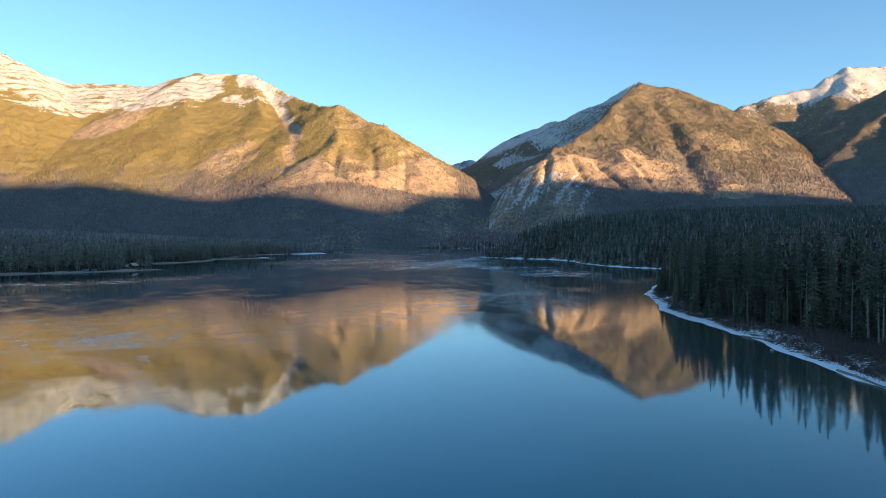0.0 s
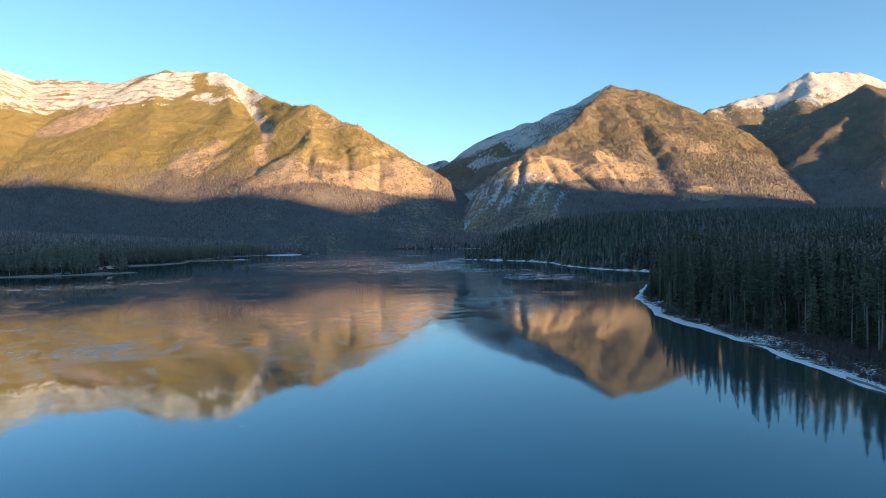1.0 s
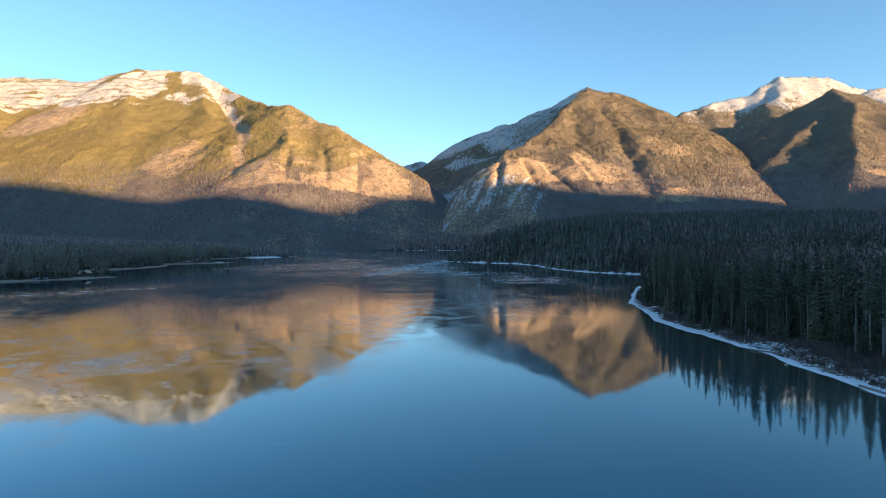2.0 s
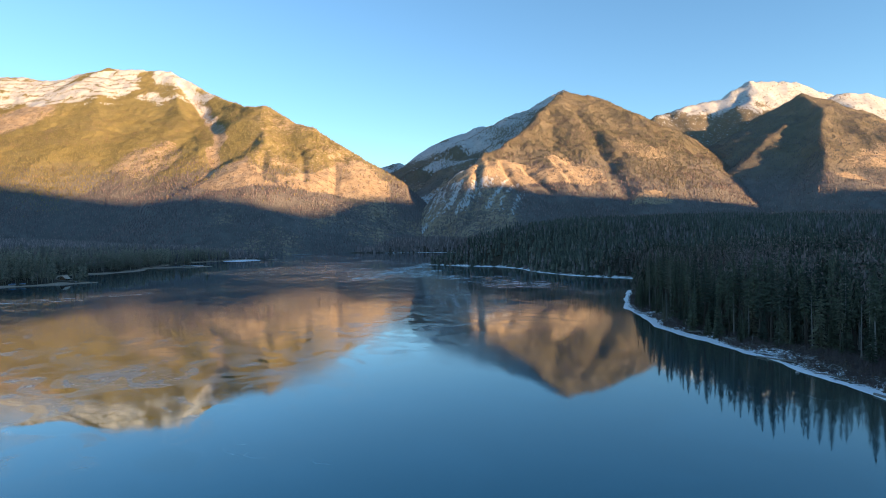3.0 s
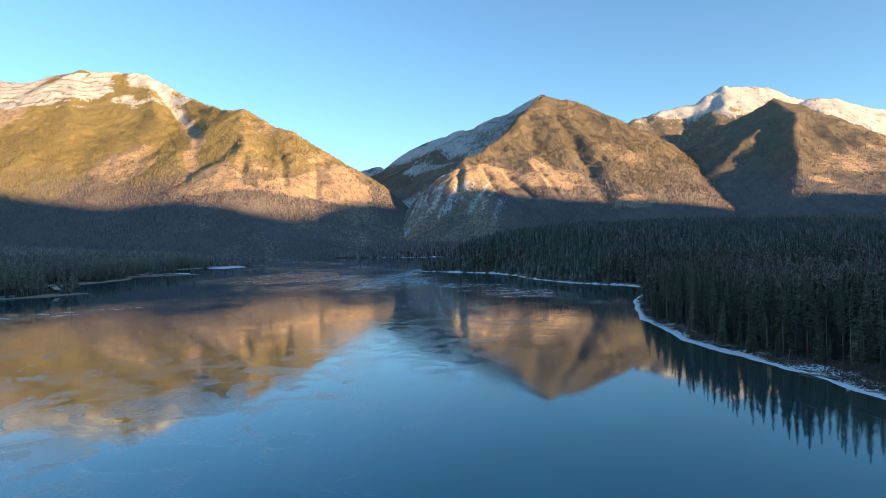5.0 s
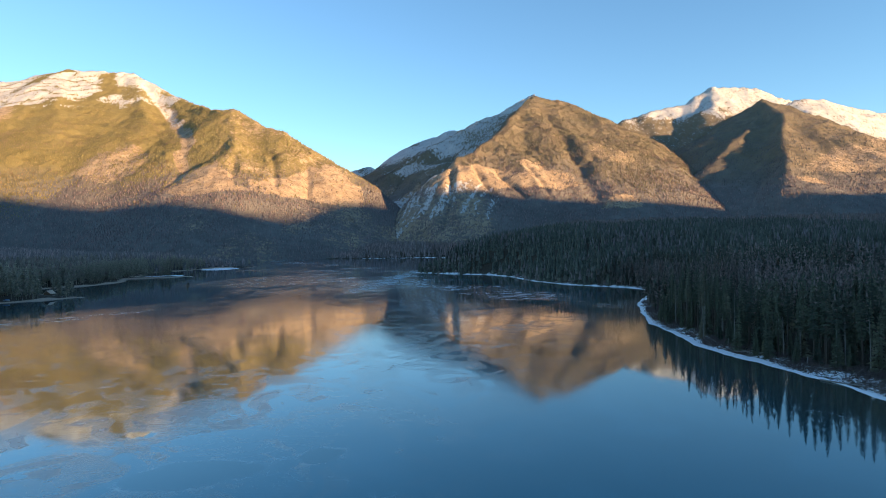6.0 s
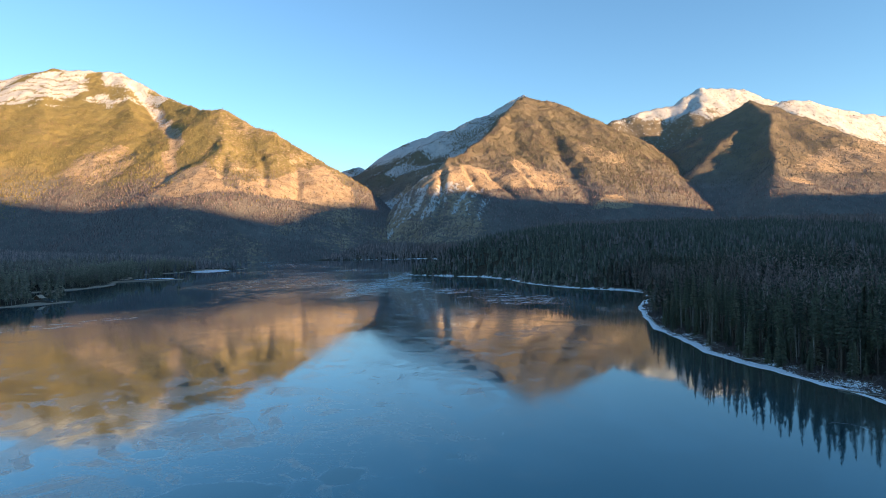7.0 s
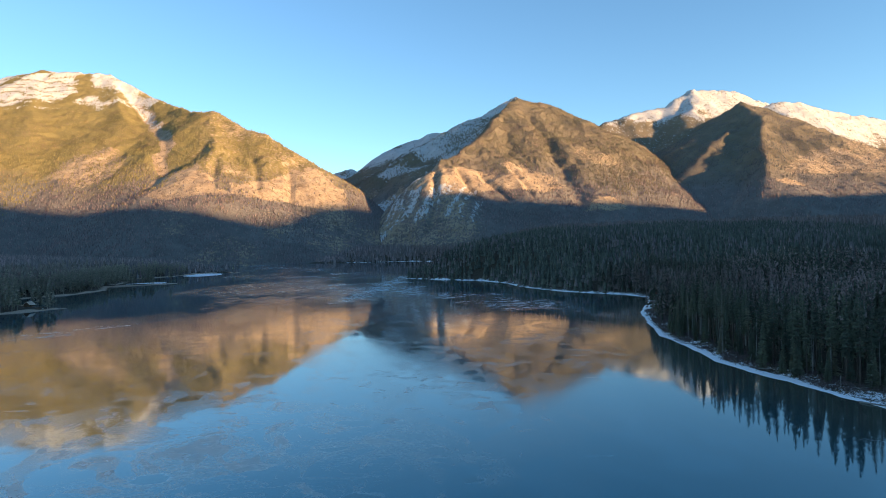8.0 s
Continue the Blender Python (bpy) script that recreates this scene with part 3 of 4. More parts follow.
def build_rear():
    xs, ys = np.arange(-4000, 6501, 60.0), np.arange(-5500, 2001, 60.0)
    x, y = np.meshgrid(xs, ys)
    z = ridge_height(x, y, REAR, 0.8, 0.8) + 14 * fbm(x, y, 300, 3, 801)
    keep = (z > -20)[:-1, :-1]
    v, f, a = compact(np.stack([x, y, z], -1).reshape(-1, 3), grid_faces(len(ys), len(xs), keep), {"snow": smooth(800, 950, z), "rock": 0.2 + 0 * z})
    tagged(new("mountain_range", mesh_from("mountain_range", v, f, MAT_MOUNTAIN, True, a)), "forested mountain range that shades the valley floor", "mountain")


build_rear()


def stepped(*spans):
    """Coordinates from spans of (start, end, step)."""
    return np.concatenate([np.arange(a, b, s, dtype=float) for a, b, s in spans] + [[spans[-1][1]]])


def build_ground():
    xs = stepped((-7000, -1500, 250), (-1500, -480, 30), (-480, -200, 9), (-200, 50, 25), (50, 78, 4), (78, 84, 2), (84, 112, 0.8), (112, 130, 1.6), (130, 150, 2), (150, 240, 5), (240, 700, 25), (700, 2200, 50), (2200, 7000, 300))
    ys = stepped((-5200, -1000, 300), (-1000, 60, 40), (60, 110, 3), (110, 240, 1.0), (240, 350, 1.5), (350, 680, 7), (680, 1200, 9), (1200, 1600, 11), (1600, 2400, 16), (2400, 5200, 140))
    x, y = np.meshgrid(xs, ys)
    z = ground_height(x, y)
    d = lake_distance(x, y)
    near = smooth(700, 300, np.hypot(x - 100, y - 220))
    ledge = 2.6 + 2.6 * fbm(x, y, 26, 2, 51) + 0.8 * fbm(x, y, 4, 2, 52)
    edge = d + near * (1.6 * fbm(x, y, 14, 3, 12) + 0.35 * fbm(x, y, 5, 2, 13))
    white = smooth(0.7, -0.3, edge - ledge) * np.maximum(near, 0.7 * smooth(-50, 50, x))
    dust = (0.50 + 0.2 * fbm(x, y, 6, 3, 53)) * smooth(22, 6, d) * smooth(-50, 50, x)
    snow = np.maximum.reduce([0.95 * white, dust])
    gravel = smooth(-50, -150, x) * smooth(11, 7, d + 5 * fbm(x, y, 22, 3, 54))
    ob = new("ground", mesh_from("ground", np.stack([x, y, z], -1).reshape(-1, 3), grid_faces(len(ys), len(xs)), MAT_GROUND, True, {"snow": snow, "gravel": gravel}))
    tagged(ob, "dark forest floor with a snow-dusted lake shore", "ground", kind="structure")


build_ground()


HOLES = [(-98, 149, 15, 8), (-70, 122, 6, 7), (-70, 155, 7, 5), (-117, 180, 5.5, 3), (-65, 214, 4.5, 3.5), (-74, 191, 2.6, 1.8), (-45.5, 162, 2.5, 2)]


def build_lake():
    xs = stepped((-1400, -500, 60), (-500, -150, 10), (-150, -40, 1.6), (-40, 350, 8))
    ys = stepped((-950, 0, 60), (0, 104, 8), (104, 230, 1.6), (230, 640, 8), (640, 2400, 16))
    x, y = np.meshgrid(xs, ys)
    d = lake_distance(x, y)
    clear = np.where(x < -100, 70.0 + 60 * smooth(-100, -220, x), 8.0)
    frost = smooth(0, -35, d + clear + 25 * fbm(x, y, 120, 4, 41)) * smooth(165, 320, y - 0.95 * x + 50 * fbm(x, y, 150, 3, 42))
    frost = frost * (1 - 0.88 * smooth(-60, 30, x + 0.2 * (y - 850)) * smooth(300, 460, y))
    frost = frost * (1 - 0.6 * patch(x, y, -110, 470, 190, 230))
    line = line_distance(x + 14 * fbm(x, y, 60, 3, 44), y, [(-60, 560), (-34, 678), (-2, 804), (32, 917), (75, 1080)])
    drift = smooth(20, 6, line + 8 * fbm(x, y, 40, 3, 45)) * smooth(560, 720, y)
    drift = np.maximum(drift, 0.5 * smooth(22, 5, line_distance(x, y + 20 * fbm(x, y, 50, 3, 47), [(-330, 475), (-250, 478), (-215, 530)])))
    # frosted streaks, spread wide so their blue stands in for the reflected shade
    drift = np.maximum(drift, 0.6 * smooth(-0.15, 0.35, fbm(x, y, 90, 4, 46)) * np.exp(-(((x - 10 + 0.2 * (y - 850)) / 110) ** 2)) * smooth(300, 560, y))
    wx, wy = x + 5 * fbm(x, y, 11, 4, 48), y + 3.5 * fbm(x, y, 9, 4, 49)
    water = np.zeros(x.shape)
    for cx, cy, rx, ry in HOLES:
        water = np.maximum(water, smooth(1.15, 0.85, np.hypot((wx - cx) / rx, (wy - cy) / ry)))
    shallow = smooth(-48, -6, d) * smooth(-20, 40, x)
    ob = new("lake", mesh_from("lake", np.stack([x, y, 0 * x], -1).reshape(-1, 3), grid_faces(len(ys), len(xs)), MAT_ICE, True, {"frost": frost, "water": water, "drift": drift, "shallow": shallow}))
    tagged(ob, "thinly frozen lake with clear ice and frosted patches mirroring the mountains", "lake", kind="structure")


build_lake()

# ---------------------------------------------------------------- woods


def cone_tree(tiers, sides, trunk=0.0):
    """A conifer one metre high and wide, of ragged tiers, with its trunk where it shows."""
    verts, faces = [], []
    rng = random.Random(tiers * 10 + sides)
    for k in range(tiers):
        low = trunk + (1 - trunk) * (k / tiers) * 0.93
        high = min(1.0, low + (1 - trunk) * (1.55 / tiers if tiers > 1 else 1.0))
        radius = 0.5 * (1 - 0.86 * k / max(tiers, 1)) if tiers > 1 else 0.5
        top = len(verts)
        verts.append((0.03 * rng.uniform(-1, 1), 0.03 * rng.uniform(-1, 1), high))
        for s in range(sides):
            a = 2 * math.pi * (s + 0.5 * k + rng.uniform(-0.2, 0.2)) / sides
            r = radius * rng.uniform(0.7, 1.15)
            verts.append((r * math.cos(a), r * math.sin(a), low - rng.uniform(0, 0.35) / max(tiers, 2)))
        for s in range(sides):
            faces.append((top, top + 1 + s, top + 1 + (s + 1) % sides))
    if trunk:
        b = len(verts)
        for s in range(3):
            a = 2 * math.pi * s / 3
            verts += [(0.035 * math.cos(a), 0.035 * math.sin(a), -0.03)]
        verts.append((0, 0, 0.75))
        faces += [(b, b + 1, b + 3), (b + 1, b + 2, b + 3), (b + 2, b, b + 3)]
    return np.array(verts), np.array(faces)


def spray_tree(seed, whorls, branches, sprays, bare, width, droop=0.35):
    """A conifer one metre high of ragged sprays of needles on drooping boughs, with its trunk."""
    rng = random.Random(seed)
    verts, faces = [(0.012, 0, -0.03), (-0.006, 0.011, -0.03), (-0.006, -0.011, -0.03), (0, 0, 0.97)], [(0, 1, 3), (1, 2, 3), (2, 0, 3)]
    for w in range(whorls):
        u = (w + rng.uniform(-0.3, 0.3)) / whorls
        h = bare + (0.98 - bare) * max(u, 0)
        shape = (1 - u) ** 0.8 * min(1.0, 0.4 + 3 * u)
        for b in range(branches):
            if rng.random() < 0.12:
                continue
            a = 2 * math.pi * (b + rng.uniform(-0.4, 0.4)) / branches + 1.9 * w
            length = width * (0.1 + shape * rng.uniform(0.6, 1.15))
            out, side = Vector((math.cos(a), math.sin(a), 0)), Vector((-math.sin(a), math.cos(a), 0))
            for k in range(sprays):
                way = 0 if sprays == 1 else (k % 3) - 1
                root = Vector((0, 0, h + rng.uniform(-0.01, 0.01))) + out * length * 0.28 * (k // 3 + 0.1)
                tip = root + out * length * rng.uniform(0.6, 0.85) + side * way * length * 0.45 - Vector((0, 0, droop * length * rng.uniform(0.7, 1.3)))
                thick = 0.30 * length + 0.012
                i = len(verts)
                verts += [tuple(root + Vector((0, 0, thick))), tuple(root + side * 0.5 * thick * (way or 1) - Vector((0, 0, thick * 0.9))), tuple(tip)]
                faces.append((i, i + 1, i + 2))
    i = len(verts)
    verts += [(0, 0, 1.03), (0.02, 0, 0.93), (-0.01, 0.018, 0.93), (-0.01, -0.018, 0.93)]
    faces += [(i, i + 1, i + 2), (i, i + 2, i + 3), (i, i + 3, i + 1)]
    return np.array(verts), np.array(faces)


def plant(name, x, y, z, heights, widths, template, label, rng, material, soft=False):
    """One mesh of many trees, standing at x, y, z."""
    tv, tf = template
    n = len(x)
    a = rng.uniform(0, 2 * np.pi, n)
    c, s = np.cos(a)[:, None], np.sin(a)[:, None]
    px, py, pz = tv[None, :, 0] * widths[:, None], tv[None, :, 1] * widths[:, None], tv[None, :, 2] * heights[:, None]
    lean = rng.normal(0, 0.02, (2, n, 1))
    v = np.stack([x[:, None] + c * px - s * py + lean[0] * pz, y[:, None] + s * px + c * py + lean[1] * pz, z[:, None] + pz], -1)
    f = tf[None] + (np.arange(n) * len(tv))[:, None, None]
    ob = new(name, mesh_from(name, v.reshape(-1, 3), f.reshape(-1, 3), material, soft))
    return tagged(ob, label, "forest", kind="stuff")


def mountain_forest(key, count, label, back=0.15):
    m = MOUNTAINS[key]
    rng = np.random.default_rng(m["seed"])
    x0, x1, y0, y1 = m["box"]
    x, y = rng.uniform(x0, x1, count), rng.uniform(y0, y1, count)
    z = mountain_height(x, y, m["ridges"], m["seed"])
    g = ground_height(x, y)
    e = 8.0
    zx = mountain_height(x + e, y, m["ridges"], m["seed"]) - z
    zy = mountain_height(x, y + e, m["ridges"], m["seed"]) - z
    facing = (x * zx + y * zy) / (e * np.hypot(x, y)) > -0.12
    snow, rock = mountain_cover(key, x, y, z)
    thick = np.clip(1.05 - 1.25 * np.maximum(rock - 0.1, 0) - 1.2 * np.maximum(snow - 0.08, 0), 0.05, 1) * (0.62 + 0.5 * fbm(x, y, 120, 3, 77))
    thick = np.where(rock > 0.8, 0.03, thick)
    keep = (z > g + 1) & (behind_arete(x, y) if key == "snowy_ridge" else True) & (rng.uniform(0, 1, count) < thick * np.where(facing, 1, back))
    x, y, z = x[keep], y[keep], z[keep]
    h = rng.uniform(5.5, 11, len(x)) * np.clip(1.15 - z / 2600, 0.55, 1)
    w = h * rng.uniform(0.55, 0.75, len(x))
    larch_shade = z + 130 * fbm(x, y, 260, 3, 91) + rng.normal(0, 45, len(x)) < 305  # the larch belt on the lower slopes, their shade put into its colour
    for pick, material, words in ((~larch_shade, MAT_OLIVE if key == "left" else MAT_FOREST if key == "right" else MAT_DUSKY, label), (larch_shade, MAT_SHADE_BELT, "grey-brown larches on the lower mountain slope, shade put into their colour")):
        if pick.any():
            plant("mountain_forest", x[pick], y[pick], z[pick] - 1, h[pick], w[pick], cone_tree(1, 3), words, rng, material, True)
    return len(x)


print("left trees", mountain_forest("left", 380000, "sunlit conifer forest covering the broad mountain"))
print("right trees", mountain_forest("right", 170000, "conifer forest on the pyramid-shaped mountain"))
print("dark trees", mountain_forest("dark", 130000, "dark conifer forest on the shaded mountain"))
print("snowy trees", mountain_forest("snowy_ridge", 34000, "sparse dark trees on the snowy ridge"))
print("ridge trees", mountain_forest("far_ridge", 30000, "trees scattered on the far snowy ridge"))
print("peak trees", mountain_forest("snowpeak", 60000, "trees thinning out below the snowy peak"))


def on_mountain(x, y, g):
    hit = np.zeros(len(x), bool)
    for m in ("left", "right", "dark", "snowy_ridge"):
        hit |= mountain_height(x, y, MOUNTAINS[m]["ridges"], MOUNTAINS[m]["seed"]) > g
    return hit


def valley_forest(name, box, count, tallest, template, label, seed, test=None, wide=(0.2, 0.32), edge=(4, 16), material=MAT_FOREST, soft=False):
    rng = np.random.default_rng(seed)
    x, y = rng.uniform(box[0], box[1], count), rng.uniform(box[2], box[3], count)
    d = lake_distance(x, y)
    keep = (d > rng.uniform(*edge, count)) & (rng.uniform(0, 1, count) < 0.75 + 0.5 * fbm(x, y, 90, 3, 78))
    if test:
        keep &= test(x, y, d)
    x, y = x[keep], y[keep]
    z = ground_height(x, y)
    keep = ~on_mountain(x, y, z)
    x, y, z = x[keep], y[keep], z[keep]
    h = tallest * rng.uniform(0.5, 1.0, len(x)) * (0.9 + 0.2 * fbm(x, y, 60, 2, 79))
    plant(name, x, y, z - 0.3, h, h * rng.uniform(*wide, len(x)), template, label, rng, material, soft)
    return len(x)


def set_back(y):
    """How much further from the water the trees begin, where the bank is low and brushy."""
    return 13 * smooth(215, 165, np.asarray(y, float))


FRONT = 24.0  # metres of the near bank that single trees fill
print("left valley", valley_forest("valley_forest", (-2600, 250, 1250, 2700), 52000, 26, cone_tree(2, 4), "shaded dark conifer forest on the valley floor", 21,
      lambda x, y, d: (x < -180) | (y > 1900), (0.40, 0.56), (4, 16), MAT_VALLEY_HAZE))
print("left inland", valley_forest("lakeside_forest", (-1500, -200, 380, 1450), 10000, 31, cone_tree(5, 6, 0.1), "dark pine forest behind the low lake shore", 24,
      lambda x, y, d: ((y < 1250) | (d < 200)) & (d > 66), (0.42, 0.60), (4, 16), MAT_INLAND))
for k in range(3):
    print("left shore", valley_forest("shore_pines", (-1000, -200, 480, 1520), 6200, 31, spray_tree(70 + k, 9, 5, 3, 0.16 + 0.1 * k, 0.19), "dark pines with bare lower trunks along the lake shore", 26 + k,
          lambda x, y, d: (d < 70) & (y < 1500) & (line_distance(x, y, [(-354, 706), (-341, 680)]) > 7.5), (1.1, 1.6), (5, 12), MAT_PINE))
print("far right", valley_forest("lakeside_forest", (50, 900, 560, 1250), 19000, 22, cone_tree(3, 5), "dense dark conifer forest on the low hill", 22,
      lambda x, y, d: (np.hypot(x, y) > 620) & (x > 0.02 * y), (0.34, 0.5), (2, 7), MAT_HILL, True))
# The greyer needles here stand in for the haze behind the hill.
print("behind", valley_forest("valley_forest", (50, 2600, 700, 2500), 42000, 24, cone_tree(2, 4), "dark conifer forest behind the low hill", 25,
      lambda x, y, d: ((x > 900) | (y > 1250)) & (x > 0.02 * y), (0.32, 0.48), (4, 16), MAT_SHADE_BELT))
for k in range(3):
    print("mid right", valley_forest("lakeside_forest", (85, 560, 60, 620), 4400, 30, spray_tree(90 + k, 8, 5, 2, 0.28 + 0.08 * k, 0.13), "tall dense conifer forest behind the lake bank", 50 + k,
          lambda x, y, d: (np.hypot(x, y) < 640) & ((d > 70 + set_back(y)) | (y > 620) | (y < 60)), (0.9, 1.35), (4, 16), MAT_SPRUCE))
for k in range(3):
    print("second rows", valley_forest("lakeside_forest", (85, 330, 60, 625), 2300, 30, spray_tree(80 + k, 10, 5, 6, 0.2 + 0.12 * k, 0.105), "tall conifers crowding behind the front trees", 40 + k,
          lambda x, y, d: ((d > FRONT + set_back(y)) | (y > 350)) & (d < 72 + set_back(y)) & (y < 620), (0.85, 1.2), (4, 14), MAT_BOUGHS))

# ---------------------------------------------------------------- single trees of the near bank


def part(name, verts, faces, material, parent, label=""):
    ob = new(name, mesh_from(name, np.array(verts), np.array(faces), material))
    ob.parent = parent
    return tagged(ob, label)


def tube(points, radii, sides=6):
    """A bent, tapered stem through the points, closed at its ends."""
    verts, faces = [], []
    for k, (p, r) in enumerate(zip(points, radii)):
        ahead = (Vector(points[min(k + 1, len(points) - 1)]) - Vector(points[max(k - 1, 0)])).normalized()
        across = ahead.orthogonal().normalized() if abs(ahead.z) < 0.9 else Vector((1, 0, 0))
        other = ahead.cross(across).normalized()
        across = other.cross(ahead)
        for s in range(sides):
            a = 2 * math.pi * s / sides
            verts.append(tuple(Vector(p) + r * (math.cos(a) * across + math.sin(a) * other)))
    for k in range(len(points) - 1):
        for s in range(sides):
            a, b = k * sides + s, k * sides + (s + 1) % sides
            faces += [(a, b, b + sides), (a, b + sides, a + sides)]
    end = (len(points) - 1) * sides
    for s in range(1, sides - 1):
        faces += [(0, s + 1, s), (end, end + s, end + s + 1)]
    return verts, faces


def trunk_mesh(rng, height, radius, sway):
    n = 7
    bend = rng.uniform(-sway, sway), rng.uniform(-sway, sway)
    pts = [(bend[0] * (k / n) ** 2 * height, bend[1] * (k / n) ** 2 * height, height * k / n - 0.5 * (k == 0)) for k in range(n + 1)]
    return pts, tube(pts, [radius * (1.25 if k == 0 else 1 - 0.93 * k / n) for k in range(n + 1)], 6)


def crown_mesh(rng, pts, height, bare, width, whorls, branches, droop, thin):
    """Drooping boughs in whorls, each of several ragged sprays of needles."""
    verts, faces = [], []

    def stem(h):
        k = min(len(pts) - 2, int(h * (len(pts) - 1)))
        s = h * (len(pts) - 1) - k
        return Vector(pts[k]).lerp(Vector(pts[k + 1]), s)

    for w in range(whorls):
        u = (w + rng.uniform(-0.3, 0.3)) / whorls
        h = bare + (1 - bare) * max(u, 0)
        shape = (1 - u) ** 0.8 * min(1.0, 0.35 + 3.2 * u) if bare > 0.2 else (1 - u) ** 0.85
        for b in range(branches):
            if rng.random() < thin:
                continue
            a = 2 * math.pi * (b + rng.uniform(-0.4, 0.4)) / branches + w * 1.9
            length = width * (0.12 + shape * rng.uniform(0.6, 1.15))
            out, side = Vector((math.cos(a), math.sin(a), 0)), Vector((-math.sin(a), math.cos(a), 0))
            base = stem(min(h, 0.985)) + Vector((0, 0, rng.uniform(-0.3, 0.3)))
            sag = droop * rng.uniform(0.6, 1.4)
            for k in range(4):
                s0 = k / 4.3
                root = base + out * length * s0 - Vector((0, 0, sag * length * s0 * s0))
                reach = length * (0.44 - 0.05 * k)
                for way in ((-1, 1) if k < 3 else (0,)):
                    tip = root + out * reach * rng.uniform(0.7, 1.0) + side * way * reach * rng.uniform(0.45, 0.8) - Vector((0, 0, reach * (sag * 0.8 + rng.uniform(0, 0.35))))
                    thick = 0.16 * reach + 0.12
                    i = len(verts)
                    verts += [tuple(root + Vector((0, 0, thick))), tuple(root - out * 0.15 * reach - Vector((0, 0, thick * 1.2)) + side * way * 0.15 * reach), tuple(tip)]
                    faces.append((i, i + 1, i + 2))
    top = stem(0.97)
    i = len(verts)
    verts += [tuple(Vector(pts[-1]) + Vector((0, 0, 0.5))), tuple(top + Vector((0.28, 0, -0.6))), tuple(top + Vector((-0.16, 0.24, -0.6))), tuple(top + Vector((-0.14, -0.24, -0.6)))]
    faces += [(i, i + 1, i + 2), (i, i + 2, i + 3), (i, i + 3, i + 1)]
    return verts, faces


def make_tree(kind, seed):
    rng = random.Random(seed)
    if kind == "spruce":
        height, bare, width, whorls, branches, droop, thin = rng.uniform(15, 20), 0.04, rng.uniform(2.3, 2.9), 24, 7, 0.35, 0.12
        label = "dense dark green spruce with drooping boughs down to the bank"
    elif kind == "tall":
        height, bare, width, whorls, branches, droop, thin = rng.uniform(26, 30), rng.uniform(0.3, 0.45), rng.uniform(2.3, 3.0), 22, 6, 0.3, 0.28
        label = "tall conifer with a bare lower trunk and ragged crown"
    else:
        height, bare, width, whorls, branches, droop, thin = rng.uniform(18, 25), 0.2, 1.3, 0, 0, 0.2, 0
        label = "dead grey standing tree with short broken limbs"
    tree = tagged(new("dead_tree" if kind == "snag" else "conifer_tree"), label, "tree", "trees along the near bank")
    pts, (tv, tf) = trunk_mesh(rng, height, 0.011 * height + 0.06, 0.02)
    if kind == "snag":
        for k in range(26):
            h = rng.uniform(0.3, 0.97)
            a, r = rng.uniform(0, 6.28), rng.uniform(0.6, 1.9) * (1.15 - h)
            root = Vector((0, 0, 0)).lerp(Vector(pts[-1]), h)
            lv, lf = tube([tuple(root), tuple(root + Vector((r * math.cos(a), r * math.sin(a), -0.35 * r)))], [0.07, 0.03], 3)
            tf += [tuple(i + len(tv) for i in f) for f in lf]
            tv += lv
        part("trunk", tv, tf, MAT_DEAD, tree)
        return tree
    part("trunk", tv, tf, MAT_DEAD if rng.random() < 0.5 else MAT_BARK, tree)
    part("crown", *crown_mesh(rng, pts, height, bare, width, whorls, branches, droop, thin), MAT_NEEDLES, tree)
    return tree


def near_places(count, low, high, gap, seed, ys=(60, 352), back=True):
    """Places on the near bank between low and high metres from the water, at least gap apart."""
    rng = np.random.default_rng(seed)
    x, y = rng.uniform(84, 165, 60 * count), rng.uniform(*ys, 60 * count)
    d = lake_distance(x, y) - (set_back(y) if back else 0)
    keep = (d > low) & (d < high)
    chosen = []
    for px, py in zip(x[keep], y[keep]):
        if all((px - qx) ** 2 + (py - qy) ** 2 > gap * gap for qx, qy in chosen):
            chosen.append((px, py))
            if len(chosen) == count:
                break
    xy = np.array(chosen)
    return xy[:, 0], xy[:, 1], ground_height(xy[:, 0], xy[:, 1])


SOURCES = {}


def stand_all(kind, originals, count, low, high, gap, seed, sizes):
    rng = random.Random(seed)
    places = list(zip(*near_places(count, low, high, gap, seed)))
    for k, (x, y, z) in enumerate(places):
        s = rng.uniform(*sizes)
        wide = s * rng.uniform(0.85, 1.15)
        m = Matrix.LocRotScale((x, y, z), Euler((rng.uniform(-0.02, 0.02), rng.uniform(-0.02, 0.02), rng.uniform(0, 6.28))), None)
        if k < originals:
            tree = make_tree(kind, seed * 100 + k)
            SOURCES.setdefault(kind, []).append(tree)
        else:
            tree = copy_thing(SOURCES[kind][k % originals], m)
        tree.matrix_basis = m @ Matrix.Diagonal((wide, wide, s, 1))


stand_all("spruce", 5, 90, 6.5, 20, 3.6, 31, (0.45, 1.15))
stand_all("tall", 6, 175, 11, 26, 2.8, 32, (0.8, 1.08))
stand_all("snag", 3, 22, 7, 24, 6.0, 33, (0.6, 1.05))


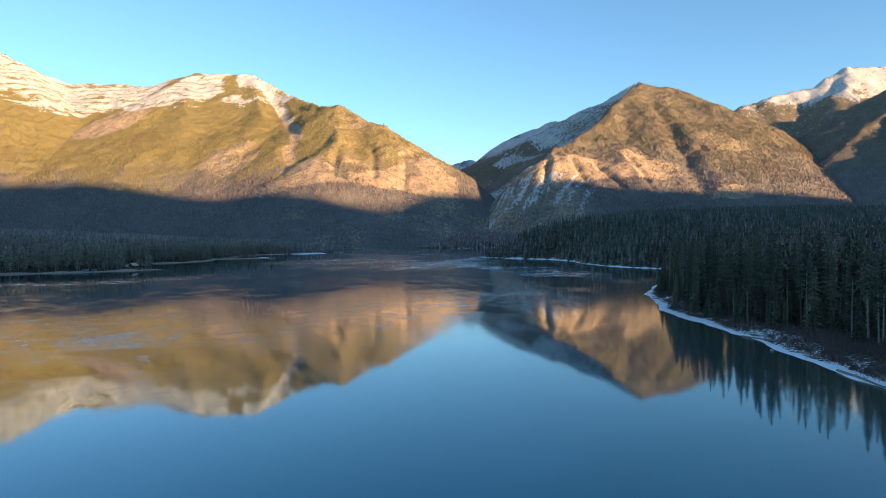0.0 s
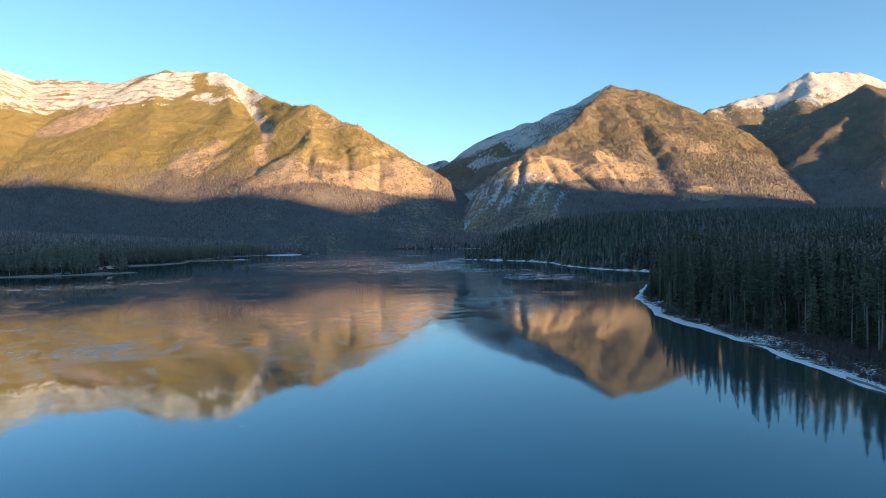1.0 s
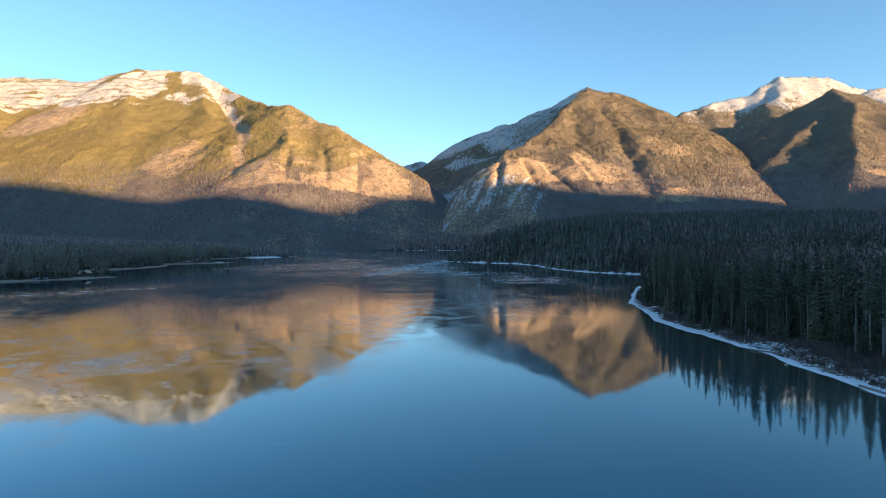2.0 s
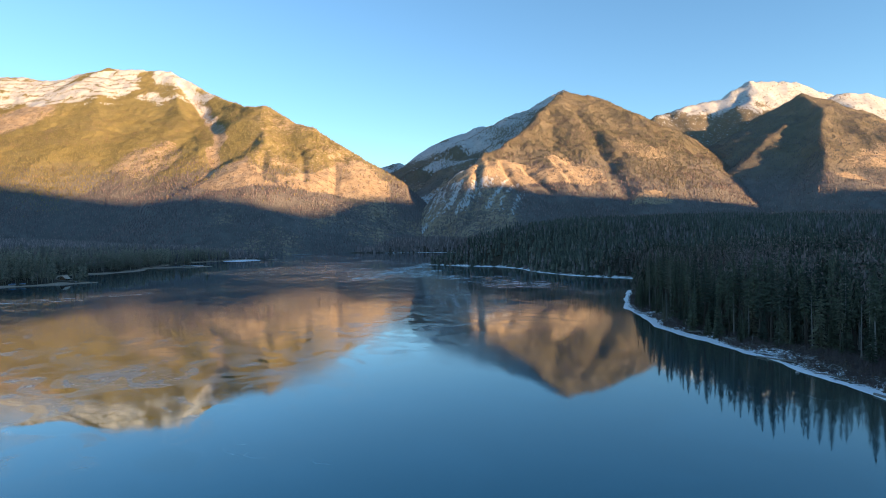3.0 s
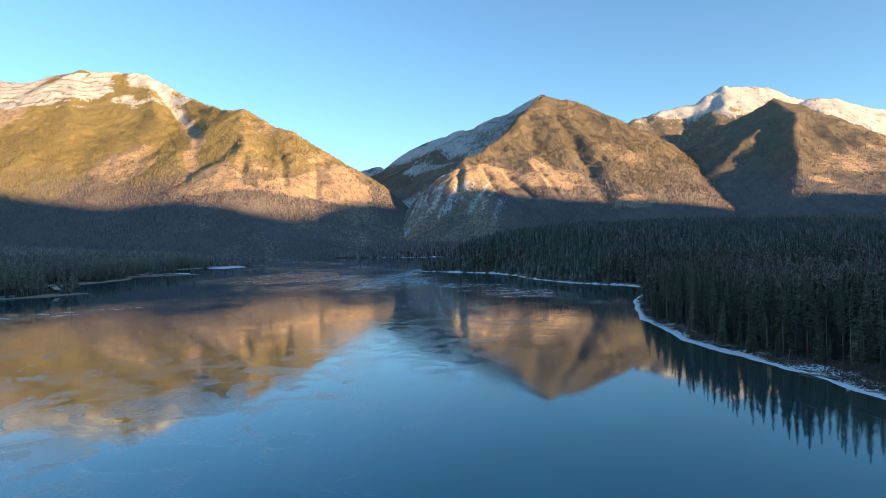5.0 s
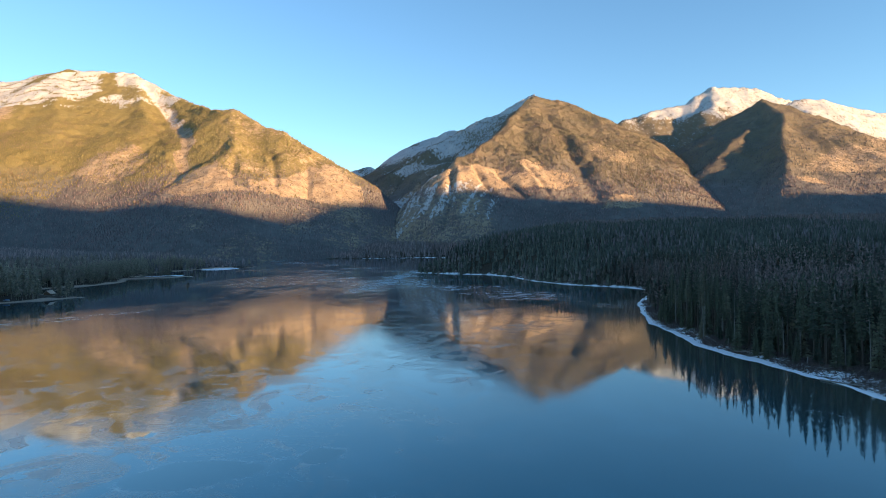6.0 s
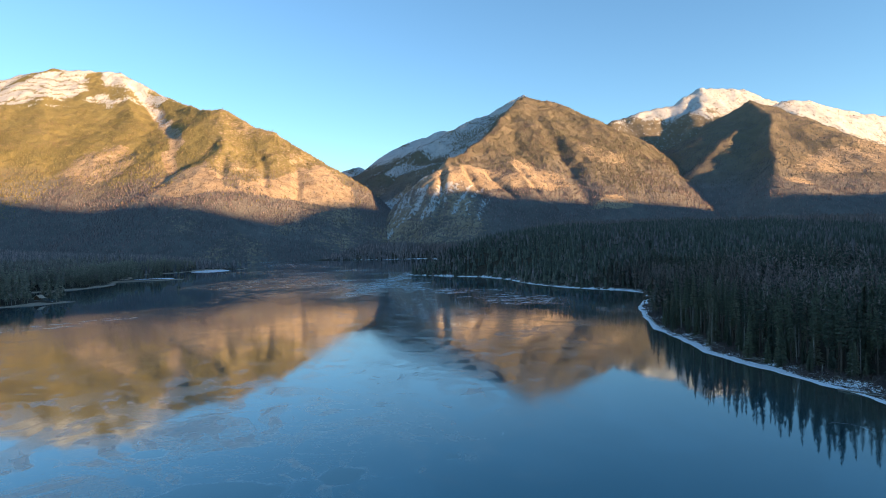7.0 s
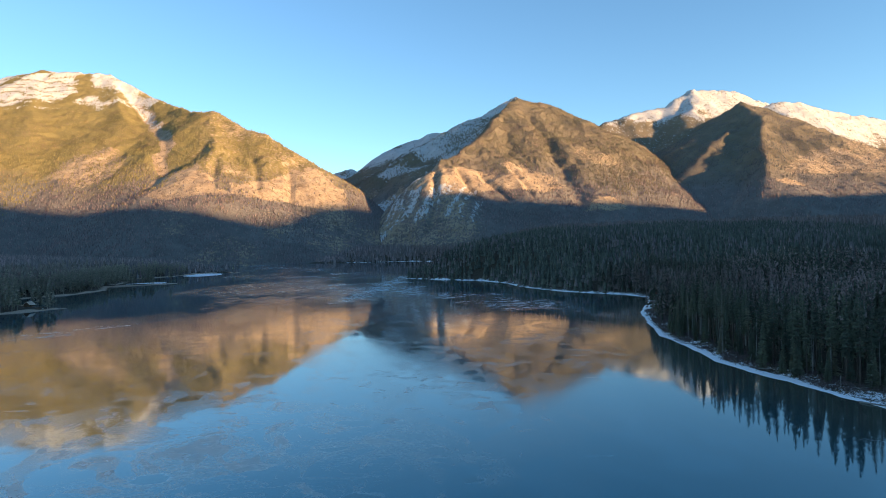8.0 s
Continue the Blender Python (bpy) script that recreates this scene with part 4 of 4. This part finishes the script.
# ---------------------------------------------------------------- the near bank: logs, shrubs, stumps


def fallen_log(ax, ay, bx, by, radius, seed, lift=0.0, label="grey fallen log lying on the snowy bank"):
    rng = random.Random(seed)
    n = 6
    xs, ys = np.linspace(ax, bx, n), np.linspace(ay, by, n)
    zs = np.maximum(ground_height(xs, ys), 0.02) + radius * 0.75 + lift * np.linspace(0, 1, n)
    zs = np.maximum(zs, np.linspace(zs[0], zs[-1], n))
    pts = [(x + rng.uniform(-0.05, 0.05), y + rng.uniform(-0.05, 0.05), z) for x, y, z in zip(xs, ys, zs)]
    v, f = tube(pts, [radius * (1 - 0.5 * k / n) for k in range(n)], 7)
    for k in range(rng.randint(3, 7)):
        p = Vector(pts[rng.randint(1, n - 1)])
        q = p + Vector((rng.uniform(-1, 1), rng.uniform(-1, 1), rng.uniform(0.2, 1.0))) * radius * 4
        lv, lf = tube([tuple(p), tuple(q)], [radius * 0.35, radius * 0.12], 4)
        f = f + [tuple(i + len(v) for i in t) for t in lf]
        v = v + lv
    ob = new("fallen_log", mesh_from("fallen_log", np.array(v), np.array(f), MAT_DEAD))
    return tagged(ob, label, "log", "fallen logs on the near bank")


LOGS = [(88.5, 140, 88, 124, 0.32), (93.5, 137, 91.5, 126, 0.25), (91, 190, 96, 176, 0.28), (95, 243, 98.5, 236, 0.22), (98, 205, 104, 199, 0.22)]
for k, spot in enumerate(LOGS):
    fallen_log(*spot, k)
log_rng = random.Random(5)
for k, (lx, ly, lz) in enumerate(zip(*near_places(46, 3.0, 11.0, 3.0, 61, back=False))):
    turn, long = log_rng.uniform(0, 3.14), log_rng.uniform(2.5, 8.0)
    fallen_log(lx, ly, lx + 0.6 * long * math.cos(turn), ly + long * math.sin(turn), log_rng.uniform(0.10, 0.24), 20 + k, log_rng.choice((0, 0, 0.5, 1.1)),
               log_rng.choice(("weathered grey log with broken stubs on the bank", "bleached driftwood log lying among bare shrubs", "grey fallen log half raised over the snow")))


def root_wad(x, y):
    """The upturned roots of a fallen tree."""
    rng = random.Random(9)
    z = float(ground_height(np.array([x]), np.array([y]))[0])
    v, f = tube([(x, y, z - 0.1), (x, y, z + 1.0)], [1.0, 0.35], 8)
    for k in range(34):
        a, e, r = rng.uniform(0, 6.28), rng.uniform(0.0, 1.2), rng.uniform(0.9, 2.1)
        lv, lf = tube([(x, y, z + 0.6), (x + r * math.cos(a) * math.cos(e), y + r * math.sin(a) * math.cos(e), z + 0.4 + r * math.sin(e))], [0.16, 0.04], 4)
        f = f + [tuple(i + len(v) for i in t) for t in lf]
        v = v + lv
    tagged(new("root_wad", mesh_from("root_wad", np.array(v), np.array(f), MAT_BARK)), "dark upturned roots of a fallen tree on the bank", "tree roots")


root_wad(92.5, 140.5)


def stump(x, y, height, seed):
    rng = random.Random(seed)
    z = float(ground_height(np.array([x]), np.array([y]))[0])
    lean = rng.uniform(-0.15, 0.15)
    v, f = tube([(x, y, z - 0.2), (x + lean * 0.5, y, z + 0.5 * height), (x + lean * height, y, z + height)], [0.24, 0.17, 0.13], 7)
    tagged(new("tree_stump", mesh_from("tree_stump", np.array(v), np.array(f), MAT_DEAD)), "pale broken stump standing on the bank", "stump", "broken stumps on the bank")


for k, (sx, sy, sz) in enumerate(zip(*near_places(16, 4.0, 13.0, 7.0, 62, back=False))):
    stump(sx, sy, random.Random(k).uniform(0.7, 3.4), k)


def shrubs(name, count, low, high, seed, tall, material, label, twigs, spread):
    """Bare twigs in tufts, all in one mesh."""
    rng = np.random.default_rng(seed)
    x, y = rng.uniform(84, 170, 12 * count), rng.uniform(70, 445, 12 * count)
    d = lake_distance(x, y)
    keep = np.flatnonzero((d > low) & (d < high + set_back(y)) & (rng.uniform(0, 1, len(x)) < 0.5 + 0.9 * fbm(x, y, 12, 2, 63)))[:count]
    x, y = x[keep], y[keep]
    z = ground_height(x, y)
    n = len(x)
    size = tall * rng.uniform(0.5, 1.25, n)
    a = rng.uniform(0, 2 * np.pi, (n, twigs))
    out = spread * rng.uniform(0.15, 1.0, (n, twigs)) * size[:, None]
    up = size[:, None] * rng.uniform(0.6, 1.1, (n, twigs))
    wide = (0.018 * tall + 0.015) * rng.uniform(0.6, 1.3, (n, twigs))
    bx, by = x[:, None] + 0.3 * out * np.cos(a), y[:, None] + 0.3 * out * np.sin(a)
    v = np.stack([np.stack([bx - wide * np.sin(a + 1), by + wide * np.cos(a + 1), z[:, None] - 0.05 + 0 * a], -1),
                  np.stack([bx + wide * np.sin(a + 1), by - wide * np.cos(a + 1), z[:, None] - 0.05 + 0 * a], -1),
                  np.stack([x[:, None] + out * np.cos(a), y[:, None] + out * np.sin(a), z[:, None] + up], -1)], 2).reshape(-1, 3)
    tagged(new(name, mesh_from(name, v, np.arange(len(v)).reshape(-1, 3), material)), label, "shrubs", kind="stuff")


shrubs("bare_shrubs", 2100, 4.0, 16.0, 64, 1.9, MAT_BRUSH, "leafless purplish brown shrubs along the bank", 24, 0.85)
shrubs("dry_grass", 2600, 2.4, 14.0, 65, 0.6, MAT_STRAW, "dry tan grass tufts poking through the snow", 9, 0.6)
shrubs("branch_litter", 900, 2.8, 12.0, 66, 0.8, MAT_DEAD, "pale broken branches scattered along the shore", 6, 1.6)


def boulder(x, y, size, label, material, seed):
    rng = random.Random(seed)
    bm = bmesh.new()
    bmesh.ops.create_icosphere(bm, subdivisions=2, radius=1.0)
    for v in bm.verts:
        v.co *= 0.8 + 0.35 * noise.noise(v.co * 1.3 + Vector((seed, 0, 0)))
        v.co.z *= 0.6
    me = bpy.data.meshes.new("boulder")
    bm.to_mesh(me)
    bm.free()
    me.materials.append(material)
    ob = new("boulder", me)
    z = max(0.0, float(ground_height(np.array([x]), np.array([y]))[0]))
    ob.matrix_basis = Matrix.LocRotScale((x, y, z + 0.2 * size), Euler((0, 0, rng.uniform(0, 6))), (size, size * rng.uniform(0.7, 1.1), size))
    tagged(ob, label, "rock")


boulder(87.5, 166.0, 0.7, "snow-topped boulder at the edge of the ice", MAT_STONE, 3)
boulder(-335.0, 690.0, 1.3, "pale boulder on the gravel spit", MAT_STONE, 4)
boulder(-322.0, 694.0, 0.9, "pale boulder on the gravel spit", MAT_STONE, 5)


# ---------------------------------------------------------------- snow-covered pans of ice by the far bank


def snow_pan(cx, cy, rx, ry, turn, seed, label):
    a = np.linspace(0, 2 * np.pi, 64, endpoint=False)
    r = 1 + 0.22 * fbm(2 * np.cos(a) + seed, 2 * np.sin(a), 1.0, 3, seed)
    c, s = math.cos(turn), math.sin(turn)
    x, y = rx * r * np.cos(a), ry * r * np.sin(a)
    rim = np.stack([cx + c * x - s * y, cy + s * x + c * y], -1)
    mid = np.array([[cx, cy]])
    inner = mid + 0.985 * (rim - mid)
    v = np.concatenate([np.c_[rim, np.full(64, -0.02)], np.c_[inner, np.full(64, 0.14)], np.c_[mid, [0.2]]])
    i = np.arange(64)
    j = (i + 1) % 64
    f = np.concatenate([np.stack([i, j, 64 + j], 1), np.stack([i, 64 + j, 64 + i], 1), np.stack([64 + i, 64 + j, np.full(64, 128)], 1)])
    tagged(new("snow_patch", mesh_from("snow_patch", v, f, MAT_SNOW)), label, "snow", kind="structure")


snow_pan(-308, 1432, 40, 66, 0.12, 1, "smooth bright snow on shore ice")
snow_pan(-352, 1142, 32, 24, 0.1, 2, "thin strip of snow on shore ice beside the spit")


# ---------------------------------------------------------------- the wooded spit: cabin, boat, dead trees


def box_part(name, lo, hi, material, parent, label="", bevel=0.03):
    bm = bmesh.new()
    bmesh.ops.create_cube(bm, size=1.0)
    for v in bm.verts:
        v.co = Vector([lo[k] + (v.co[k] + 0.5) * (hi[k] - lo[k]) for k in range(3)])
    if bevel:
        bmesh.ops.bevel(bm, geom=bm.edges[:], offset=bevel, segments=1, affect="EDGES")
    me = bpy.data.meshes.new(name)
    bm.to_mesh(me)
    bm.free()
    me.materials.append(material)
    ob = new(name, me)
    ob.parent = parent
    return tagged(ob, label)


def slab_part(name, corners, thick, material, parent, label=""):
    """A sloping slab under four corners given in order."""
    top = [Vector(c) for c in corners]
    up = (top[1] - top[0]).cross(top[3] - top[0]).normalized() * thick
    v = [tuple(p) for p in top] + [tuple(p - up) for p in top]
    f = [(0, 1, 2, 3), (7, 6, 5, 4)] + [(k, k + 4, (k + 1) % 4 + 4, (k + 1) % 4) for k in range(4)]
    ob = new(name, mesh_from(name, np.array(v), np.array(f), material))
    ob.parent = parent
    return tagged(ob, label)


def cabin(x, y, turn):
    z = float(ground_height(np.array([x]), np.array([y]))[0])
    house = tagged(new("cabin"), "small lakeside cabin with a pale tan roof beside tall pines", "cabin")
    box_part("foundation", (-4.6, -3.4, -0.8), (4.6, 3.4, 0.3), MAT_STONE, house)
    for lo, hi in (((-4.5, -3.3, 0.3), (4.5, -3.1, 3.2)), ((-4.5, 3.1, 0.3), (4.5, 3.3, 3.2)), ((-4.5, -3.1, 0.3), (-4.3, 3.1, 3.2)), ((4.3, -3.1, 0.3), (4.5, 3.1, 3.2))):
        box_part("wall", lo, hi, MAT_LOGWALL, house, bevel=0.0)
    for side in (-4.4, 4.4):
        v = [(side - 0.1, -3.3, 3.2), (side - 0.1, 3.3, 3.2), (side - 0.1, 0, 6.0), (side + 0.1, -3.3, 3.2), (side + 0.1, 3.3, 3.2), (side + 0.1, 0, 6.0)]
        f = [(0, 2, 1), (3, 4, 5), (0, 1, 4), (0, 4, 3), (1, 2, 5), (1, 5, 4), (2, 0, 3), (2, 3, 5)]
        ob = new("gable", mesh_from("gable", np.array(v), np.array(f), MAT_LOGWALL))
        ob.parent = house
    slab_part("roof", [(-5.2, -4.3, 2.45), (5.2, -4.3, 2.45), (5.2, 0, 6.15), (-5.2, 0, 6.15)], 0.2, MAT_ROOF, house, "pale tan metal roof slope")
    slab_part("roof", [(5.2, 4.3, 2.45), (-5.2, 4.3, 2.45), (-5.2, 0, 6.15), (5.2, 0, 6.15)], 0.2, MAT_ROOF, house, "pale tan metal roof slope")
    slab_part("porch_roof", [(-4.6, -6.6, 2.3), (4.6, -6.6, 2.3), (4.6, -4.2, 2.75), (-4.6, -4.2, 2.75)], 0.15, MAT_ROOF, house)
    box_part("porch_deck", (-4.4, -6.4, 0.05), (4.4, -3.4, 0.3), MAT_DEAD, house)
    for px in (-4.2, 0, 4.2):
        box_part("porch_post", (px - 0.09, -6.3, 0.3), (px + 0.09, -6.12, 2.35), MAT_DEAD, house)
    for px in (-2.6, 2.6):
        win = box_part("window", (px - 0.75, -3.4, 1.2), (px + 0.75, -3.28, 2.4), MAT_TRIM, house)
        box_part("pane", (px - 0.62, -3.43, 1.32), (px + 0.62, -3.40, 2.28), MAT_GLASS, win, bevel=0.0)
    box_part("door", (-0.5, -3.4, 0.3), (0.5, -3.28, 2.35), MAT_TRIM, house)
    box_part("chimney", (2.2, 0.6, 4.6), (3.0, 1.4, 7.1), MAT_STONE, house)
    house.matrix_basis = pose(x, y, z + 0.3, 0, 0, turn) @ Matrix.Diagonal((0.85, 0.85, 0.85, 1))


cabin(-354, 708, 78)


def covered_boat(x, y, turn):
    z = float(ground_height(np.array([x]), np.array([y]))[0])
    boat = tagged(new("boat"), "small boat under a blue cover drawn up on the shore", "boat")
    st = np.linspace(-1, 1, 11)
    ring = []
    for s in st:
        w = 1.2 * (1 - max(0.0, s) ** 2.2) + 0.04
        ring.append([(3.2 * s, -w, 1.0 + 0.25 * max(0, s)), (3.2 * s, -0.75 * w, 0.35), (3.2 * s, 0, 0.1 + 0.35 * max(0, s) ** 3), (3.2 * s, 0.75 * w, 0.35), (3.2 * s, w, 1.0 + 0.25 * max(0, s))])
    v = np.array(ring).reshape(-1, 3)
    part("hull", v, grid_faces(11, 5), MAT_TRIM, boat, "pale grey hull")
    top = np.array([[(3.25 * s, w * q, 1.0 + 0.25 * max(0, s) + 0.75 * (1 - q * q) * (1 - 0.6 * s * s)) for q in (-1.04, -0.6, 0, 0.6, 1.04)] for s, w in ((s, 1.2 * (1 - max(0.0, s) ** 2.2) + 0.05) for s in st)]).reshape(-1, 3)
    part("cover", top, grid_faces(11, 5), MAT_BLUE, boat, "blue tarpaulin cover")
    box_part("cradle", (-2.4, -0.7, -0.2), (2.0, 0.7, 0.22), MAT_DEAD, boat)
    boat.matrix_basis = pose(x, y, z + 0.15, 0, 0, turn)


covered_boat(-378, 655, 12)
covered_boat(-371, 660, -20)

for k, (tx, ty, ts) in enumerate(((-361, 667, 0.85), (-365, 672, 0.6), (-356, 676, 0.7))):
    tz = float(ground_height(np.array([tx]), np.array([ty]))[0])
    snag = copy_thing(SOURCES["snag"][k % 3], pose(tx, ty, tz, 0, 0, 70 * k))
    snag.matrix_basis = pose(tx, ty, tz, 0, 0, 70 * k) @ Matrix.Diagonal((ts, ts, ts, 1))
    tagged(snag, "bleached bare dead tree standing by the spit", group="dead trees on the spit")
